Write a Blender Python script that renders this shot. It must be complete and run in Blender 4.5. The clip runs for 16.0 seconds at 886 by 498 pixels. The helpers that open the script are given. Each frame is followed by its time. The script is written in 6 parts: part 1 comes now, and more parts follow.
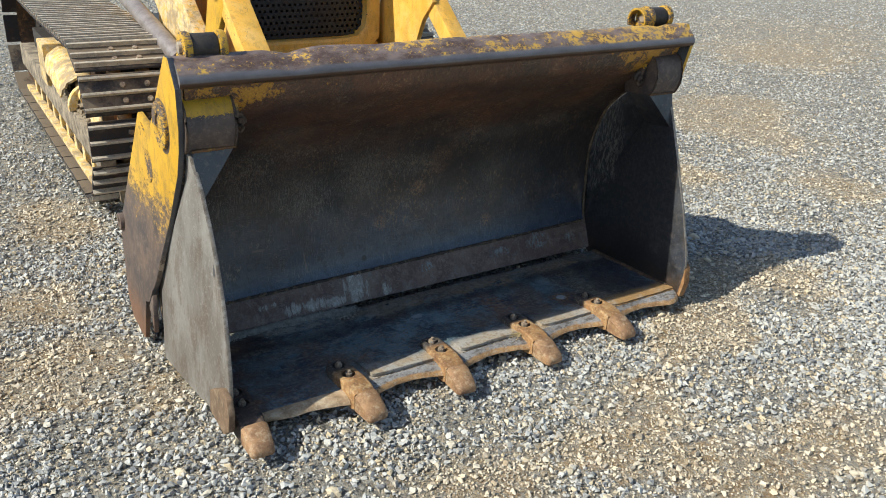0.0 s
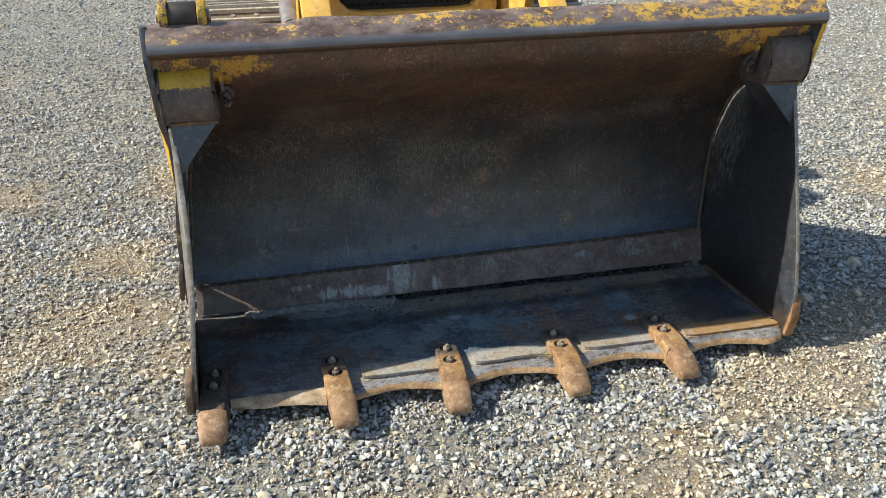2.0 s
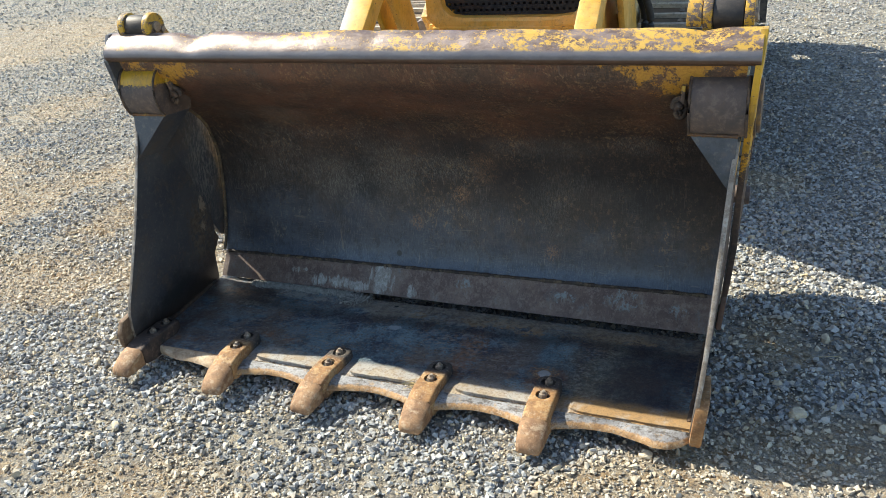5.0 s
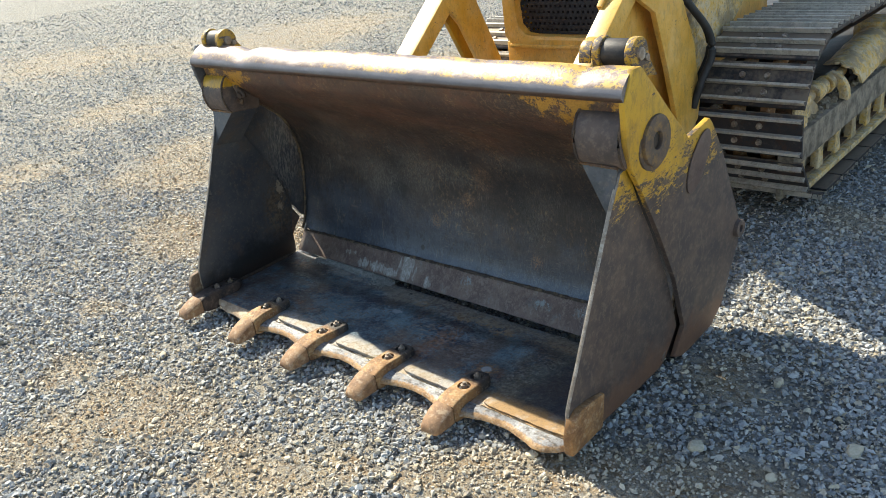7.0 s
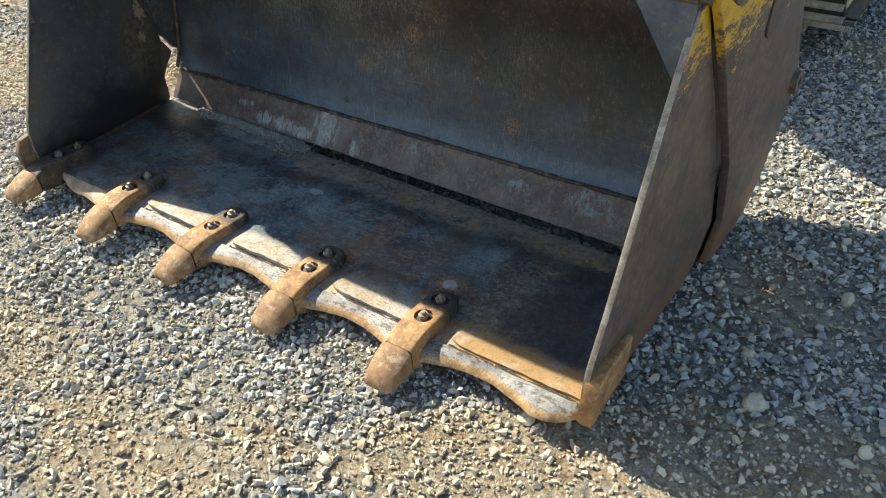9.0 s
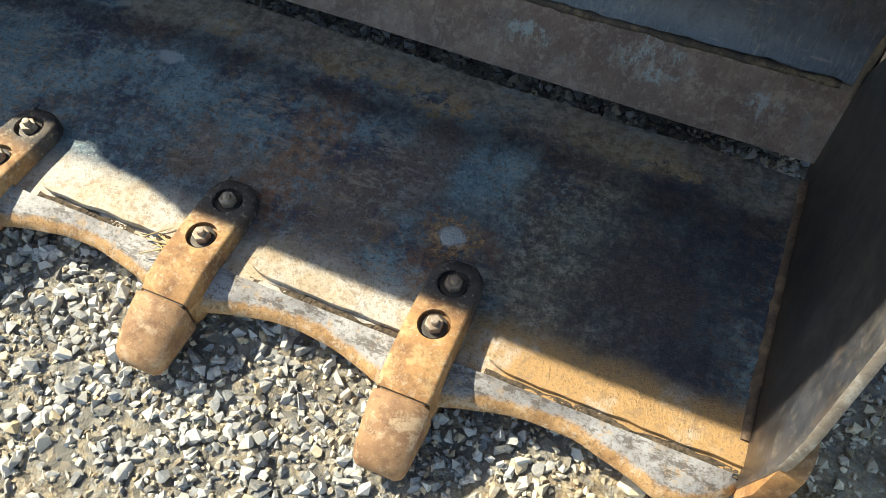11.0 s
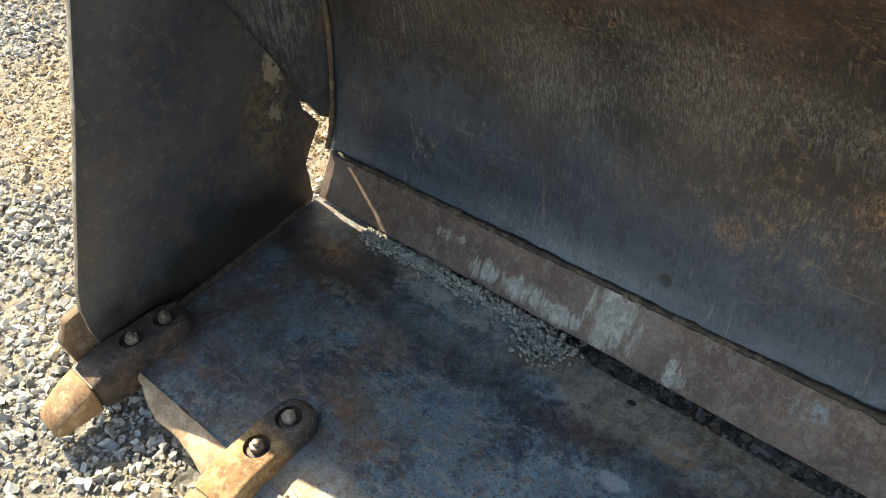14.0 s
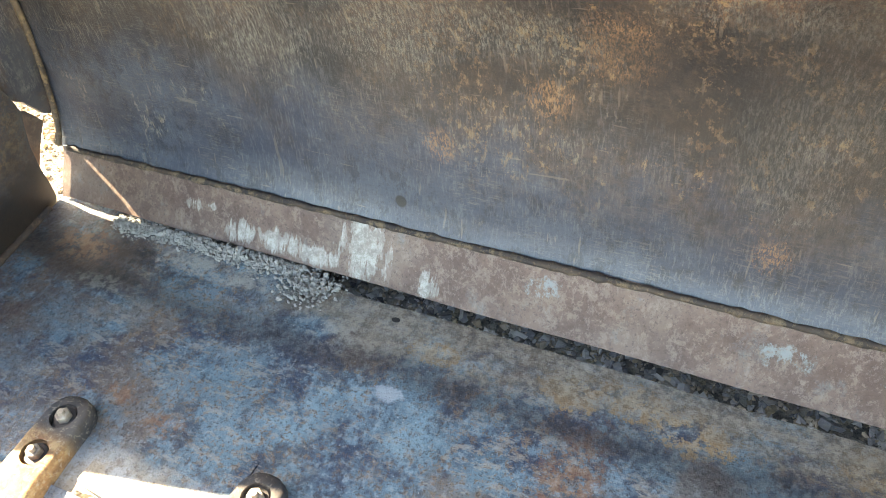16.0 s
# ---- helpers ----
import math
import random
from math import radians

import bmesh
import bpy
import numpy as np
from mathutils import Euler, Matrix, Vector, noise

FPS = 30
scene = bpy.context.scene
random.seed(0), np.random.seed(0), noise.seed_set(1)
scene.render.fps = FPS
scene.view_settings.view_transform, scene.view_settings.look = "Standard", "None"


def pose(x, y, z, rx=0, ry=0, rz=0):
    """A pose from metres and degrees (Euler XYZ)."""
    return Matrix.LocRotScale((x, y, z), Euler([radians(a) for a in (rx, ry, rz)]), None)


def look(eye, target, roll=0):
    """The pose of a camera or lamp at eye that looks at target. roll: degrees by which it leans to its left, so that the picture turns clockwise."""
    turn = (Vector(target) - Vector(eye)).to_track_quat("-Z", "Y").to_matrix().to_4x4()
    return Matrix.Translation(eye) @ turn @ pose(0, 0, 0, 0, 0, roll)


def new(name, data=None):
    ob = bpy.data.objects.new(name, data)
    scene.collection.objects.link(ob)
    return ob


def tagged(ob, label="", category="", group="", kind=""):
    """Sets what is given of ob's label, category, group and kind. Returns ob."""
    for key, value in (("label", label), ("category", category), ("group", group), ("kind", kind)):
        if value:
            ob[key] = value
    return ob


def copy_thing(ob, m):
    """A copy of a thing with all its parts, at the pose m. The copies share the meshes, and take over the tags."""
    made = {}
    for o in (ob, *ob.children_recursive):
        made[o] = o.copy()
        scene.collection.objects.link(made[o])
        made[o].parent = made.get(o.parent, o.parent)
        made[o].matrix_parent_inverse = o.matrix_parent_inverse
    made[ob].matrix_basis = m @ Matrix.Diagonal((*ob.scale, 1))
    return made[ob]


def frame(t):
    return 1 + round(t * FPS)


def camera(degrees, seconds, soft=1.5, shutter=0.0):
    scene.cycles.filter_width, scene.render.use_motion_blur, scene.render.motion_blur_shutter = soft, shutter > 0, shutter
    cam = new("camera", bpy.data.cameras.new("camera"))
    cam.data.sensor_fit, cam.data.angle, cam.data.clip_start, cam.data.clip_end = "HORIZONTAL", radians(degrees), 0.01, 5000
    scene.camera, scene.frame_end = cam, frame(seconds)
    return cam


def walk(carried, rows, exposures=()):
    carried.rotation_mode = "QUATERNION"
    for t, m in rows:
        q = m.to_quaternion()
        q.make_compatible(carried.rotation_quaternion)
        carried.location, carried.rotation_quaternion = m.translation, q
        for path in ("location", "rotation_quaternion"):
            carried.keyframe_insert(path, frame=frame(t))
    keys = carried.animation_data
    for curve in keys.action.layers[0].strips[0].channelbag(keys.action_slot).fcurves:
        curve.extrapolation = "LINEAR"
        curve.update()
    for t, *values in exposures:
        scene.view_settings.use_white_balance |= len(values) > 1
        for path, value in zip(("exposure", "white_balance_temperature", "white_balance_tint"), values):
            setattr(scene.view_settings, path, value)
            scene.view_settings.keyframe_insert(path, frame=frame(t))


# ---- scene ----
cam = camera(57.0, 16.0, soft=0.4)
PATH = [
    (0, (-1.72, -2.242, 1.758), (-0.709, -0.73, 0.927), 3.2),
    (0.5, (-1.675, -2.253, 1.749), (-0.719, -0.71, 0.909), 1.9),
    (1, (-1.402, -2.348, 1.72), (-0.678, -0.676, 0.894), -0.2),
    (1.5, (-1.058, -2.408, 1.735), (-0.514, -0.698, 0.852), -0.7),
    (2, (-0.739, -2.285, 1.728), (-0.35, -0.547, 0.816), -0.1),
    (2.5, (-0.457, -2.23, 1.736), (-0.273, -0.463, 0.818), -1.1),
    (3, (-0.076, -2.324, 1.715), (-0.194, -0.553, 0.794), -3.3),
    (3.5, (0.253, -2.308, 1.724), (0.027, -0.533, 0.83), -3.7),
    (4, (0.528, -2.122, 1.743), (0.137, -0.367, 0.869), -4.6),
    (4.5, (0.858, -2.077, 1.723), (0.256, -0.387, 0.84), -5.9),
    (5, (1.234, -2.068, 1.757), (0.498, -0.442, 0.855), -6.0),
    (5.2, (1.358, -2.005, 1.742), (0.551, -0.411, 0.844), -6.4),
    (7.3, (2.396, -1.722, 1.797), (1.084, -0.467, 0.958), -8.7),
    (7.5, (2.396, -1.709, 1.8), (1.087, -0.459, 0.949), -9.0),
    (8, (2.275, -1.63, 1.745), (1.04, -0.384, 0.786), -8.1),
    (8.5, (1.91, -1.4, 1.625), (0.782, -0.165, 0.528), -6.9),
    (9, (1.613, -1.14, 1.519), (0.623, 0.077, 0.278), -5.9),
    (9.2, (1.513, -0.996, 1.432), (0.563, 0.182, 0.124), -5.9),
    (11.3, (0.753, -0.458, 1.172), (0.34, 0.483, -0.544), -0.7),
    (11.5, (0.703, -0.45, 1.176), (0.186, 0.47, -0.522), -2.7),
    (12, (0.562, -0.432, 1.18), (-0.219, 0.403, -0.46), -7.5),
    (12.5, (0.42, -0.4, 1.209), (-0.504, 0.412, -0.368), -8.3),
    (13, (0.33, -0.384, 1.237), (-0.726, 0.433, -0.252), -9.5),
    (13.5, (0.289, -0.376, 1.249), (-0.803, 0.468, -0.198), -9.2),
    (14, (0.261, -0.289, 1.283), (-0.813, 0.696, -0.088), -8.6),
    (14.5, (0.257, -0.237, 1.303), (-0.775, 0.826, -0.041), -8.5),
    (15, (0.282, -0.245, 1.295), (-0.678, 0.821, -0.098), -9.9),
    (15.5, (0.354, -0.262, 1.27), (-0.478, 0.834, -0.18), -10.3),
    (16, (0.437, -0.278, 1.281), (-0.263, 0.88, -0.191), -9.5),
]
EXPOSURES = [(0.0, 0.28, 6250, 4), (2.0, 0.48, 6280, 4), (3.0, 0.70, 6300, 4), (4.0, 0.66, 6330, 4), (5.0, 0.88, 6400, 4), (7.5, 0.96, 6550, 3), (9.0, 0.98, 6850, 2), (11.5, 1.16, 7250, 2), (12.5, 1.06, 7400, 0), (13.5, 1.22, 7500, 3), (14.0, 1.60, 7800, 4), (14.5, 2.66, 8100, 5), (15.0, 3.1, 8250, 6), (16.0, 3.30, 8250, 6)]
walk(cam, [(t, look(eye, target, roll)) for t, eye, target, roll in PATH], EXPOSURES)

# ---------- light and sky ----------
SUN_EL, SHADOW = 41.6, Vector((1.11, -0.162, -1.0))
world = bpy.data.worlds.new("world")
scene.world = world
world.use_nodes = True
wn = world.node_tree
bg = wn.nodes["Background"]
sky = wn.nodes.new("ShaderNodeTexSky")
sky.sky_type = "NISHITA"
sky.sun_disc = False
sky.sun_elevation = radians(SUN_EL)
sky.sun_rotation = math.atan2(-SHADOW.x, -SHADOW.y)
wn.links.new(sky.outputs[0], bg.inputs[0])
bg.inputs[1].default_value = 0.127
sun_data = bpy.data.lights.new("sun", "SUN")
sun_data.energy, sun_data.angle, sun_data.color = 5.0, radians(0.6), (1.0, 0.93, 0.80)
sun = new("sun", sun_data)
sun.rotation_mode = "QUATERNION"
sun.rotation_quaternion = SHADOW.to_track_quat("-Z", "Y")
sun.location = (-6, 2, 8)


# ---------- material helpers ----------
class Mat:
    """A node material with short ways to make masks and mixes."""

    def __init__(self, name, rough=0.7, metal=0.0):
        self.m = bpy.data.materials.new(name)
        self.m.use_nodes = True
        self.t = self.m.node_tree
        self.b = self.t.nodes["Principled BSDF"]
        self.b.inputs["Roughness"].default_value = rough
        self.b.inputs["Metallic"].default_value = metal
        self.geo = self.t.nodes.new("ShaderNodeNewGeometry")
        self.tex = self.t.nodes.new("ShaderNodeTexCoord")
        self.pos = self.geo.outputs["Position"]

    def node(self, kind, **ins):
        n = self.t.nodes.new(kind)
        for k, v in ins.items():
            self.put(n.inputs[k.replace("_", " ")], v)
        return n

    def put(self, socket, v):
        if hasattr(v, "node"):
            self.t.links.new(v, socket)
        else:
            socket.default_value = v

    def coords(self, scale=(1, 1, 1), rot=(0, 0, 0), src=None):
        n = self.node("ShaderNodeMapping")
        self.put(n.inputs["Vector"], src or self.pos)
        n.inputs["Scale"].default_value = scale
        n.inputs["Rotation"].default_value = [radians(a) for a in rot]
        return n.outputs[0]

    def noise(self, scale, detail=4, rough=0.6, vec=None, distort=0.0):
        n = self.node("ShaderNodeTexNoise", Scale=scale, Detail=detail, Roughness=rough, Distortion=distort)
        self.put(n.inputs["Vector"], vec or self.pos)
        return n.outputs["Fac"]

    def voronoi(self, scale, out="Distance", vec=None, feature="F1"):
        n = self.node("ShaderNodeTexVoronoi", Scale=scale)
        n.feature = feature
        self.put(n.inputs["Vector"], vec or self.pos)
        return n.outputs[out]

    def ramp(self, fac, lo, hi, a=0.0, b=1.0):
        n = self.node("ShaderNodeMapRange")
        n.interpolation_type = "SMOOTHSTEP"
        for i, v in enumerate((fac, lo, hi, a, b)):
            self.put(n.inputs[i], v)
        return n.outputs[0]

    def math(self, op, a, b=0.0):
        n = self.node("ShaderNodeMath")
        raw = op.endswith("_RAW")
        op = op.removesuffix("_RAW")
        n.operation = op
        self.put(n.inputs[0], a)
        self.put(n.inputs[1], b)
        n.use_clamp = op in ("MULTIPLY", "ADD", "SUBTRACT") and not raw
        return n.outputs[0]

    def axis(self, which, src=None):
        n = self.node("ShaderNodeSeparateXYZ")
        self.put(n.inputs[0], src or self.pos)
        return n.outputs["XYZ".index(which)]

    def mix(self, fac, a, b):
        n = self.node("ShaderNodeMix")
        n.data_type = "RGBA"
        for i, v in ((0, fac), (6, a), (7, b)):
            self.put(n.inputs[i], v)
        return n.outputs[2]

    def blob(self, cx, cy, rx, ry, axes="XY", ragged=0.5, grain=None, soft=0.35):
        """Mask of a ragged stain round a place."""
        u = self.math("DIVIDE", self.math("SUBTRACT_RAW", self.axis(axes[0]), cx), rx)
        v = self.math("DIVIDE", self.math("SUBTRACT_RAW", self.axis(axes[1]), cy), ry)
        d = self.math("ADD_RAW", self.math("MULTIPLY_RAW", u, u), self.math("MULTIPLY_RAW", v, v))
        n = grain if grain is not None else self.noise(16, 6, 0.72)
        d = self.math("ADD_RAW", d, self.math("MULTIPLY_RAW", self.math("SUBTRACT_RAW", n, 0.5), ragged * 6))
        return self.ramp(d, 1.0 + soft, 1.0 - soft)

    def most(self, masks):
        out = masks[0]
        for k in masks[1:]:
            out = self.math("MAXIMUM", out, k)
        return out

    def colour(self, v):
        self.put(self.b.inputs["Base Color"], v)
        return self

    def rough(self, v):
        self.put(self.b.inputs["Roughness"], v)
        return self

    def metal(self, v):
        self.put(self.b.inputs["Metallic"], v)
        return self

    def bump(self, height, strength=0.4, distance=0.004, prior=None):
        n = self.node("ShaderNodeBump", Strength=strength, Distance=distance)
        self.put(n.inputs["Height"], height)
        if prior:
            self.t.links.new(prior, n.inputs["Normal"])
        self.t.links.new(n.outputs[0], self.b.inputs["Normal"])
        return n.outputs[0]


def rgb(r, g, b):
    return (r, g, b, 1.0)


# ---------- materials ----------
def make_inner_steel():
    """Scoured dark steel of the bucket's back: smooth blue-black below, sooty and chalk-scuffed in the middle, red-brown rust above."""
    m = Mat("scoured_steel", 0.45, 0.12)
    m.b.inputs["Specular IOR Level"].default_value = 0.72
    z, x = m.axis("Z"), m.axis("X")
    big, mid, speck, fine = m.noise(2.1, 5, 0.6), m.noise(8, 6, 0.68, distort=0.5), m.noise(46, 6, 0.80), m.noise(140, 5, 0.78)
    tiny = m.math("ADD", m.math("MULTIPLY", m.noise(190, 5, 0.8, m.coords((1.5, 1, 0.55))), 0.70), m.math("MULTIPLY", speck, 0.30))
    height = m.math("ADD", m.math("MULTIPLY", z, 0.80), m.math("ADD", m.math("MULTIPLY", mid, 0.16), m.math("MULTIPLY", big, 0.14)))
    # three bands that run into one another
    # blue of the reflected sky put into the lower band's base colour
    navy = m.mix(m.ramp(m.noise(3.0, 6, 0.7, m.coords((0.8, 1, 1.8), (0, 12, 0))), 0.36, 0.64), rgb(0.026, 0.036, 0.062), rgb(0.064, 0.080, 0.108))
    near_black = m.mix(m.ramp(m.noise(5.2, 6, 0.72, m.coords((1.2, 1, 0.7))), 0.38, 0.62), rgb(0.008, 0.008, 0.011), rgb(0.042, 0.032, 0.028))
    rust = m.mix(m.ramp(m.noise(6, 7, 0.74, m.coords((0.7, 1, 1.2), (0, 15, 0))), 0.36, 0.62), rgb(0.030, 0.014, 0.011), rgb(0.135, 0.054, 0.030))
    c = m.mix(m.ramp(height, 0.43, 0.55), navy, near_black)
    c = m.mix(m.ramp(height, 0.68, 0.88), c, rust)
    upper = m.ramp(height, 0.52, 0.80)
    # scouring marks all over: dark mottle and fine slanting scratches
    c = m.mix(m.math("MULTIPLY", m.ramp(m.noise(17, 7, 0.80, m.coords((1.4, 1, 0.8), (0, 25, 0))), 0.50, 0.60), 0.55), c, rgb(0.017, 0.016, 0.018))
    scour = m.math("MULTIPLY", m.ramp(m.noise(3.6, 5, 0.7, m.coords((1, 1, 1), (0, 64, 0))), 0.36, 0.60, 0.25, 1.0), m.ramp(m.noise(85, 5, 0.78, m.coords((2.6, 1, 0.40), (0, 38, 0))), 0.51, 0.60))
    c = m.mix(m.math("MULTIPLY", scour, 0.42), c, m.mix(upper, rgb(0.150, 0.160, 0.165), rgb(0.200, 0.130, 0.075)))
    hatch = m.math("MULTIPLY", m.ramp(m.noise(5.1, 5, 0.7, m.coords((1, 1, 1), (0, 10, 0))), 0.46, 0.62), m.ramp(m.noise(110, 4, 0.75, m.coords((0.35, 1, 2.6), (0, 20, 0))), 0.53, 0.60))
    c = m.mix(m.math("MULTIPLY", hatch, 0.40), c, rgb(0.170, 0.155, 0.135))
    # fine grain of rust, thicker towards the lip
    c = m.mix(m.math("MULTIPLY", m.math("MULTIPLY", m.ramp(tiny, 0.50, 0.56), m.ramp(m.noise(4.3, 5, 0.7), 0.40, 0.60)), m.math("MULTIPLY", upper, 0.60)), c, rgb(0.20, 0.095, 0.045))
    c = m.mix(m.math("MULTIPLY", m.ramp(fine, 0.52, 0.66), 0.40), c, rgb(0.020, 0.018, 0.019))
    flecks = m.math("MULTIPLY", m.ramp(m.noise(4.6, 6, 0.72, m.coords((1, 1, 1), (0, 55, 0))), 0.44, 0.58), m.ramp(m.noise(84, 5, 0.70, m.coords((1.2, 1, 0.9), (0, 33, 0))), 0.55, 0.60))
    c = m.mix(m.math("MULTIPLY", flecks, m.math("MULTIPLY", upper, 0.65)), c, m.mix(m.ramp(speck, 0.42, 0.58), rgb(0.24, 0.105, 0.042), rgb(0.42, 0.27, 0.120)))
    # brown bloom over the blue, thickest to one side, with ragged tan flakes
    side = m.ramp(m.math("ADD_RAW", x, m.math("MULTIPLY", big, 0.5)), -0.10, 0.65)
    bloom = m.math("MULTIPLY", m.ramp(m.noise(3.8, 6, 0.72, m.coords((1.1, 1, 0.8), (0, 48, 0))), 0.40, 0.60), m.math("MULTIPLY", m.ramp(z, 0.20, 0.36), m.ramp(side, 0.0, 1.0, 0.35, 0.70)))
    c = m.mix(bloom, c, m.mix(m.ramp(speck, 0.40, 0.60), rgb(0.026, 0.018, 0.016), rgb(0.080, 0.052, 0.037)))
    flakes = m.math("MULTIPLY", m.ramp(m.noise(6.5, 6, 0.75, m.coords((1.2, 1, 0.9), (0, 15, 0))), 0.47, 0.58), m.ramp(m.noise(58, 6, 0.78, m.coords((1.3, 1, 0.8), (0, -20, 0))), 0.535, 0.575))
    c = m.mix(m.math("MULTIPLY", m.math("MULTIPLY", flakes, m.ramp(side, 0.0, 1.0, 0.30, 1.0)), m.ramp(z, 0.22, 0.40, 0.0, 0.62)), c, m.mix(m.ramp(tiny, 0.44, 0.56), rgb(0.20, 0.110, 0.050), rgb(0.37, 0.255, 0.135)))
    # upright dragged streaks and chalky scuffs in the middle, faint below
    middle = m.math("MULTIPLY", m.ramp(height, 0.40, 0.56), m.ramp(height, 0.86, 0.70))
    zone = m.ramp(m.noise(2.6, 5, 0.65, m.coords((1, 1, 1.2), (0, 30, 0))), 0.44, 0.60)
    streak = m.math("MULTIPLY", zone, m.ramp(m.noise(110, 6, 0.80, m.coords((2.4, 1, 0.40), (0, -14, 0))), 0.51, 0.60))
    c = m.mix(m.math("MULTIPLY", streak, m.math("MULTIPLY", m.math("ADD", m.math("MULTIPLY", middle, 0.8), 0.10), 0.85)), c, rgb(0.220, 0.200, 0.175))
    rub = m.most([m.blob(bx, bz, rx, rz, "XZ", 0.9, speck, 0.9) for bx, bz, rx, rz in ((-0.20, 0.57, 0.12, 0.09), (0.44, 0.71, 0.20, 0.04), (0.79, 0.74, 0.09, 0.04), (-0.46, 0.52, 0.12, 0.10), (0.47, 0.47, 0.10, 0.12), (-0.58, 0.85, 0.10, 0.04), (0.02, 0.60, 0.16, 0.05))])
    c = m.mix(m.math("MULTIPLY", m.math("MULTIPLY", rub, m.ramp(m.noise(150, 6, 0.82, m.coords((2.0, 1, 0.5), (0, 24, 0))), 0.47, 0.60)), 0.55), c, rgb(0.25, 0.235, 0.20))
    chalk = m.math("MULTIPLY", m.ramp(m.noise(5.4, 6, 0.75, m.coords((1.3, 1, 0.8), (0, 80, 0))), 0.57, 0.66), m.ramp(m.noise(74, 5, 0.72, m.coords((1.6, 1, 0.6), (0, 20, 0))), 0.50, 0.56))
    c = m.mix(m.math("MULTIPLY", chalk, 0.42), c, rgb(0.36, 0.30, 0.22))
    spots = m.most([m.blob(bx, bz, r, r, "XZ", 1.2, speck, 0.8) for bx, bz, r in ((-0.11, 0.35, 0.030), (0.09, 0.48, 0.035), (0.20, 0.60, 0.06), (0.46, 0.27, 0.028))])
    c = m.mix(m.math("MULTIPLY", m.math("MULTIPLY", spots, m.ramp(tiny, 0.47, 0.55)), 0.7), c, rgb(0.30, 0.16, 0.075))
    line = m.most([m.ramp(m.noise(sc, 2, 0.5, m.coords(stretch, (0, turn, 0))), 0.70, 0.73) for sc, stretch, turn in ((26, (0.45, 1, 4), 22), (22, (4, 1, 0.4), -8), (24, (3.2, 1, 0.5), 34))])
    c = m.mix(m.math("MULTIPLY", line, 0.26), c, rgb(0.28, 0.22, 0.165))
    # near-black area towards the right of the back plate
    blotch = m.blob(0.70, 0.56, 0.50, 0.22, "XZ", 0.9, m.noise(7, 7, 0.75), 0.8)
    c = m.mix(m.math("MULTIPLY", blotch, 0.60), c, rgb(0.013, 0.012, 0.014))
    # paint left near the rim and in the corners
    off = m.math("ABSOLUTE", m.math("SUBTRACT_RAW", x, 0.05))
    corner = m.ramp(off, 0.55, 1.0)
    edge = m.math("ADD", m.math("MULTIPLY", m.ramp(z, 0.90, 1.06), corner), m.math("MULTIPLY", m.ramp(z, 1.02, 1.10), 0.35))
    paint = m.ramp(m.math("ADD", m.math("MULTIPLY", edge, 0.28), m.noise(15, 8, 0.80)), 0.74, 0.79)
    c = m.mix(paint, c, m.mix(m.ramp(fine, 0.3, 0.7), rgb(0.36, 0.17, 0.018), rgb(0.54, 0.28, 0.03)))
    c = m.mix(m.blob(-0.20, 0.208, 0.012, 0.012, "XZ", 0.05, mid, 0.3), c, rgb(0.02, 0.02, 0.022))
    m.colour(c)
    m.rough(m.math("ADD", m.ramp(mid, 0.3, 0.75, 0.30, 0.44), m.ramp(height, 0.44, 0.62, 0.0, 0.16)))
    m.bump(m.math("ADD", m.math("MULTIPLY", fine, 0.5), m.math("MULTIPLY", speck, m.ramp(height, 0.45, 0.65, 0.35, 1.0))), 0.5, 0.003)
    return m.m


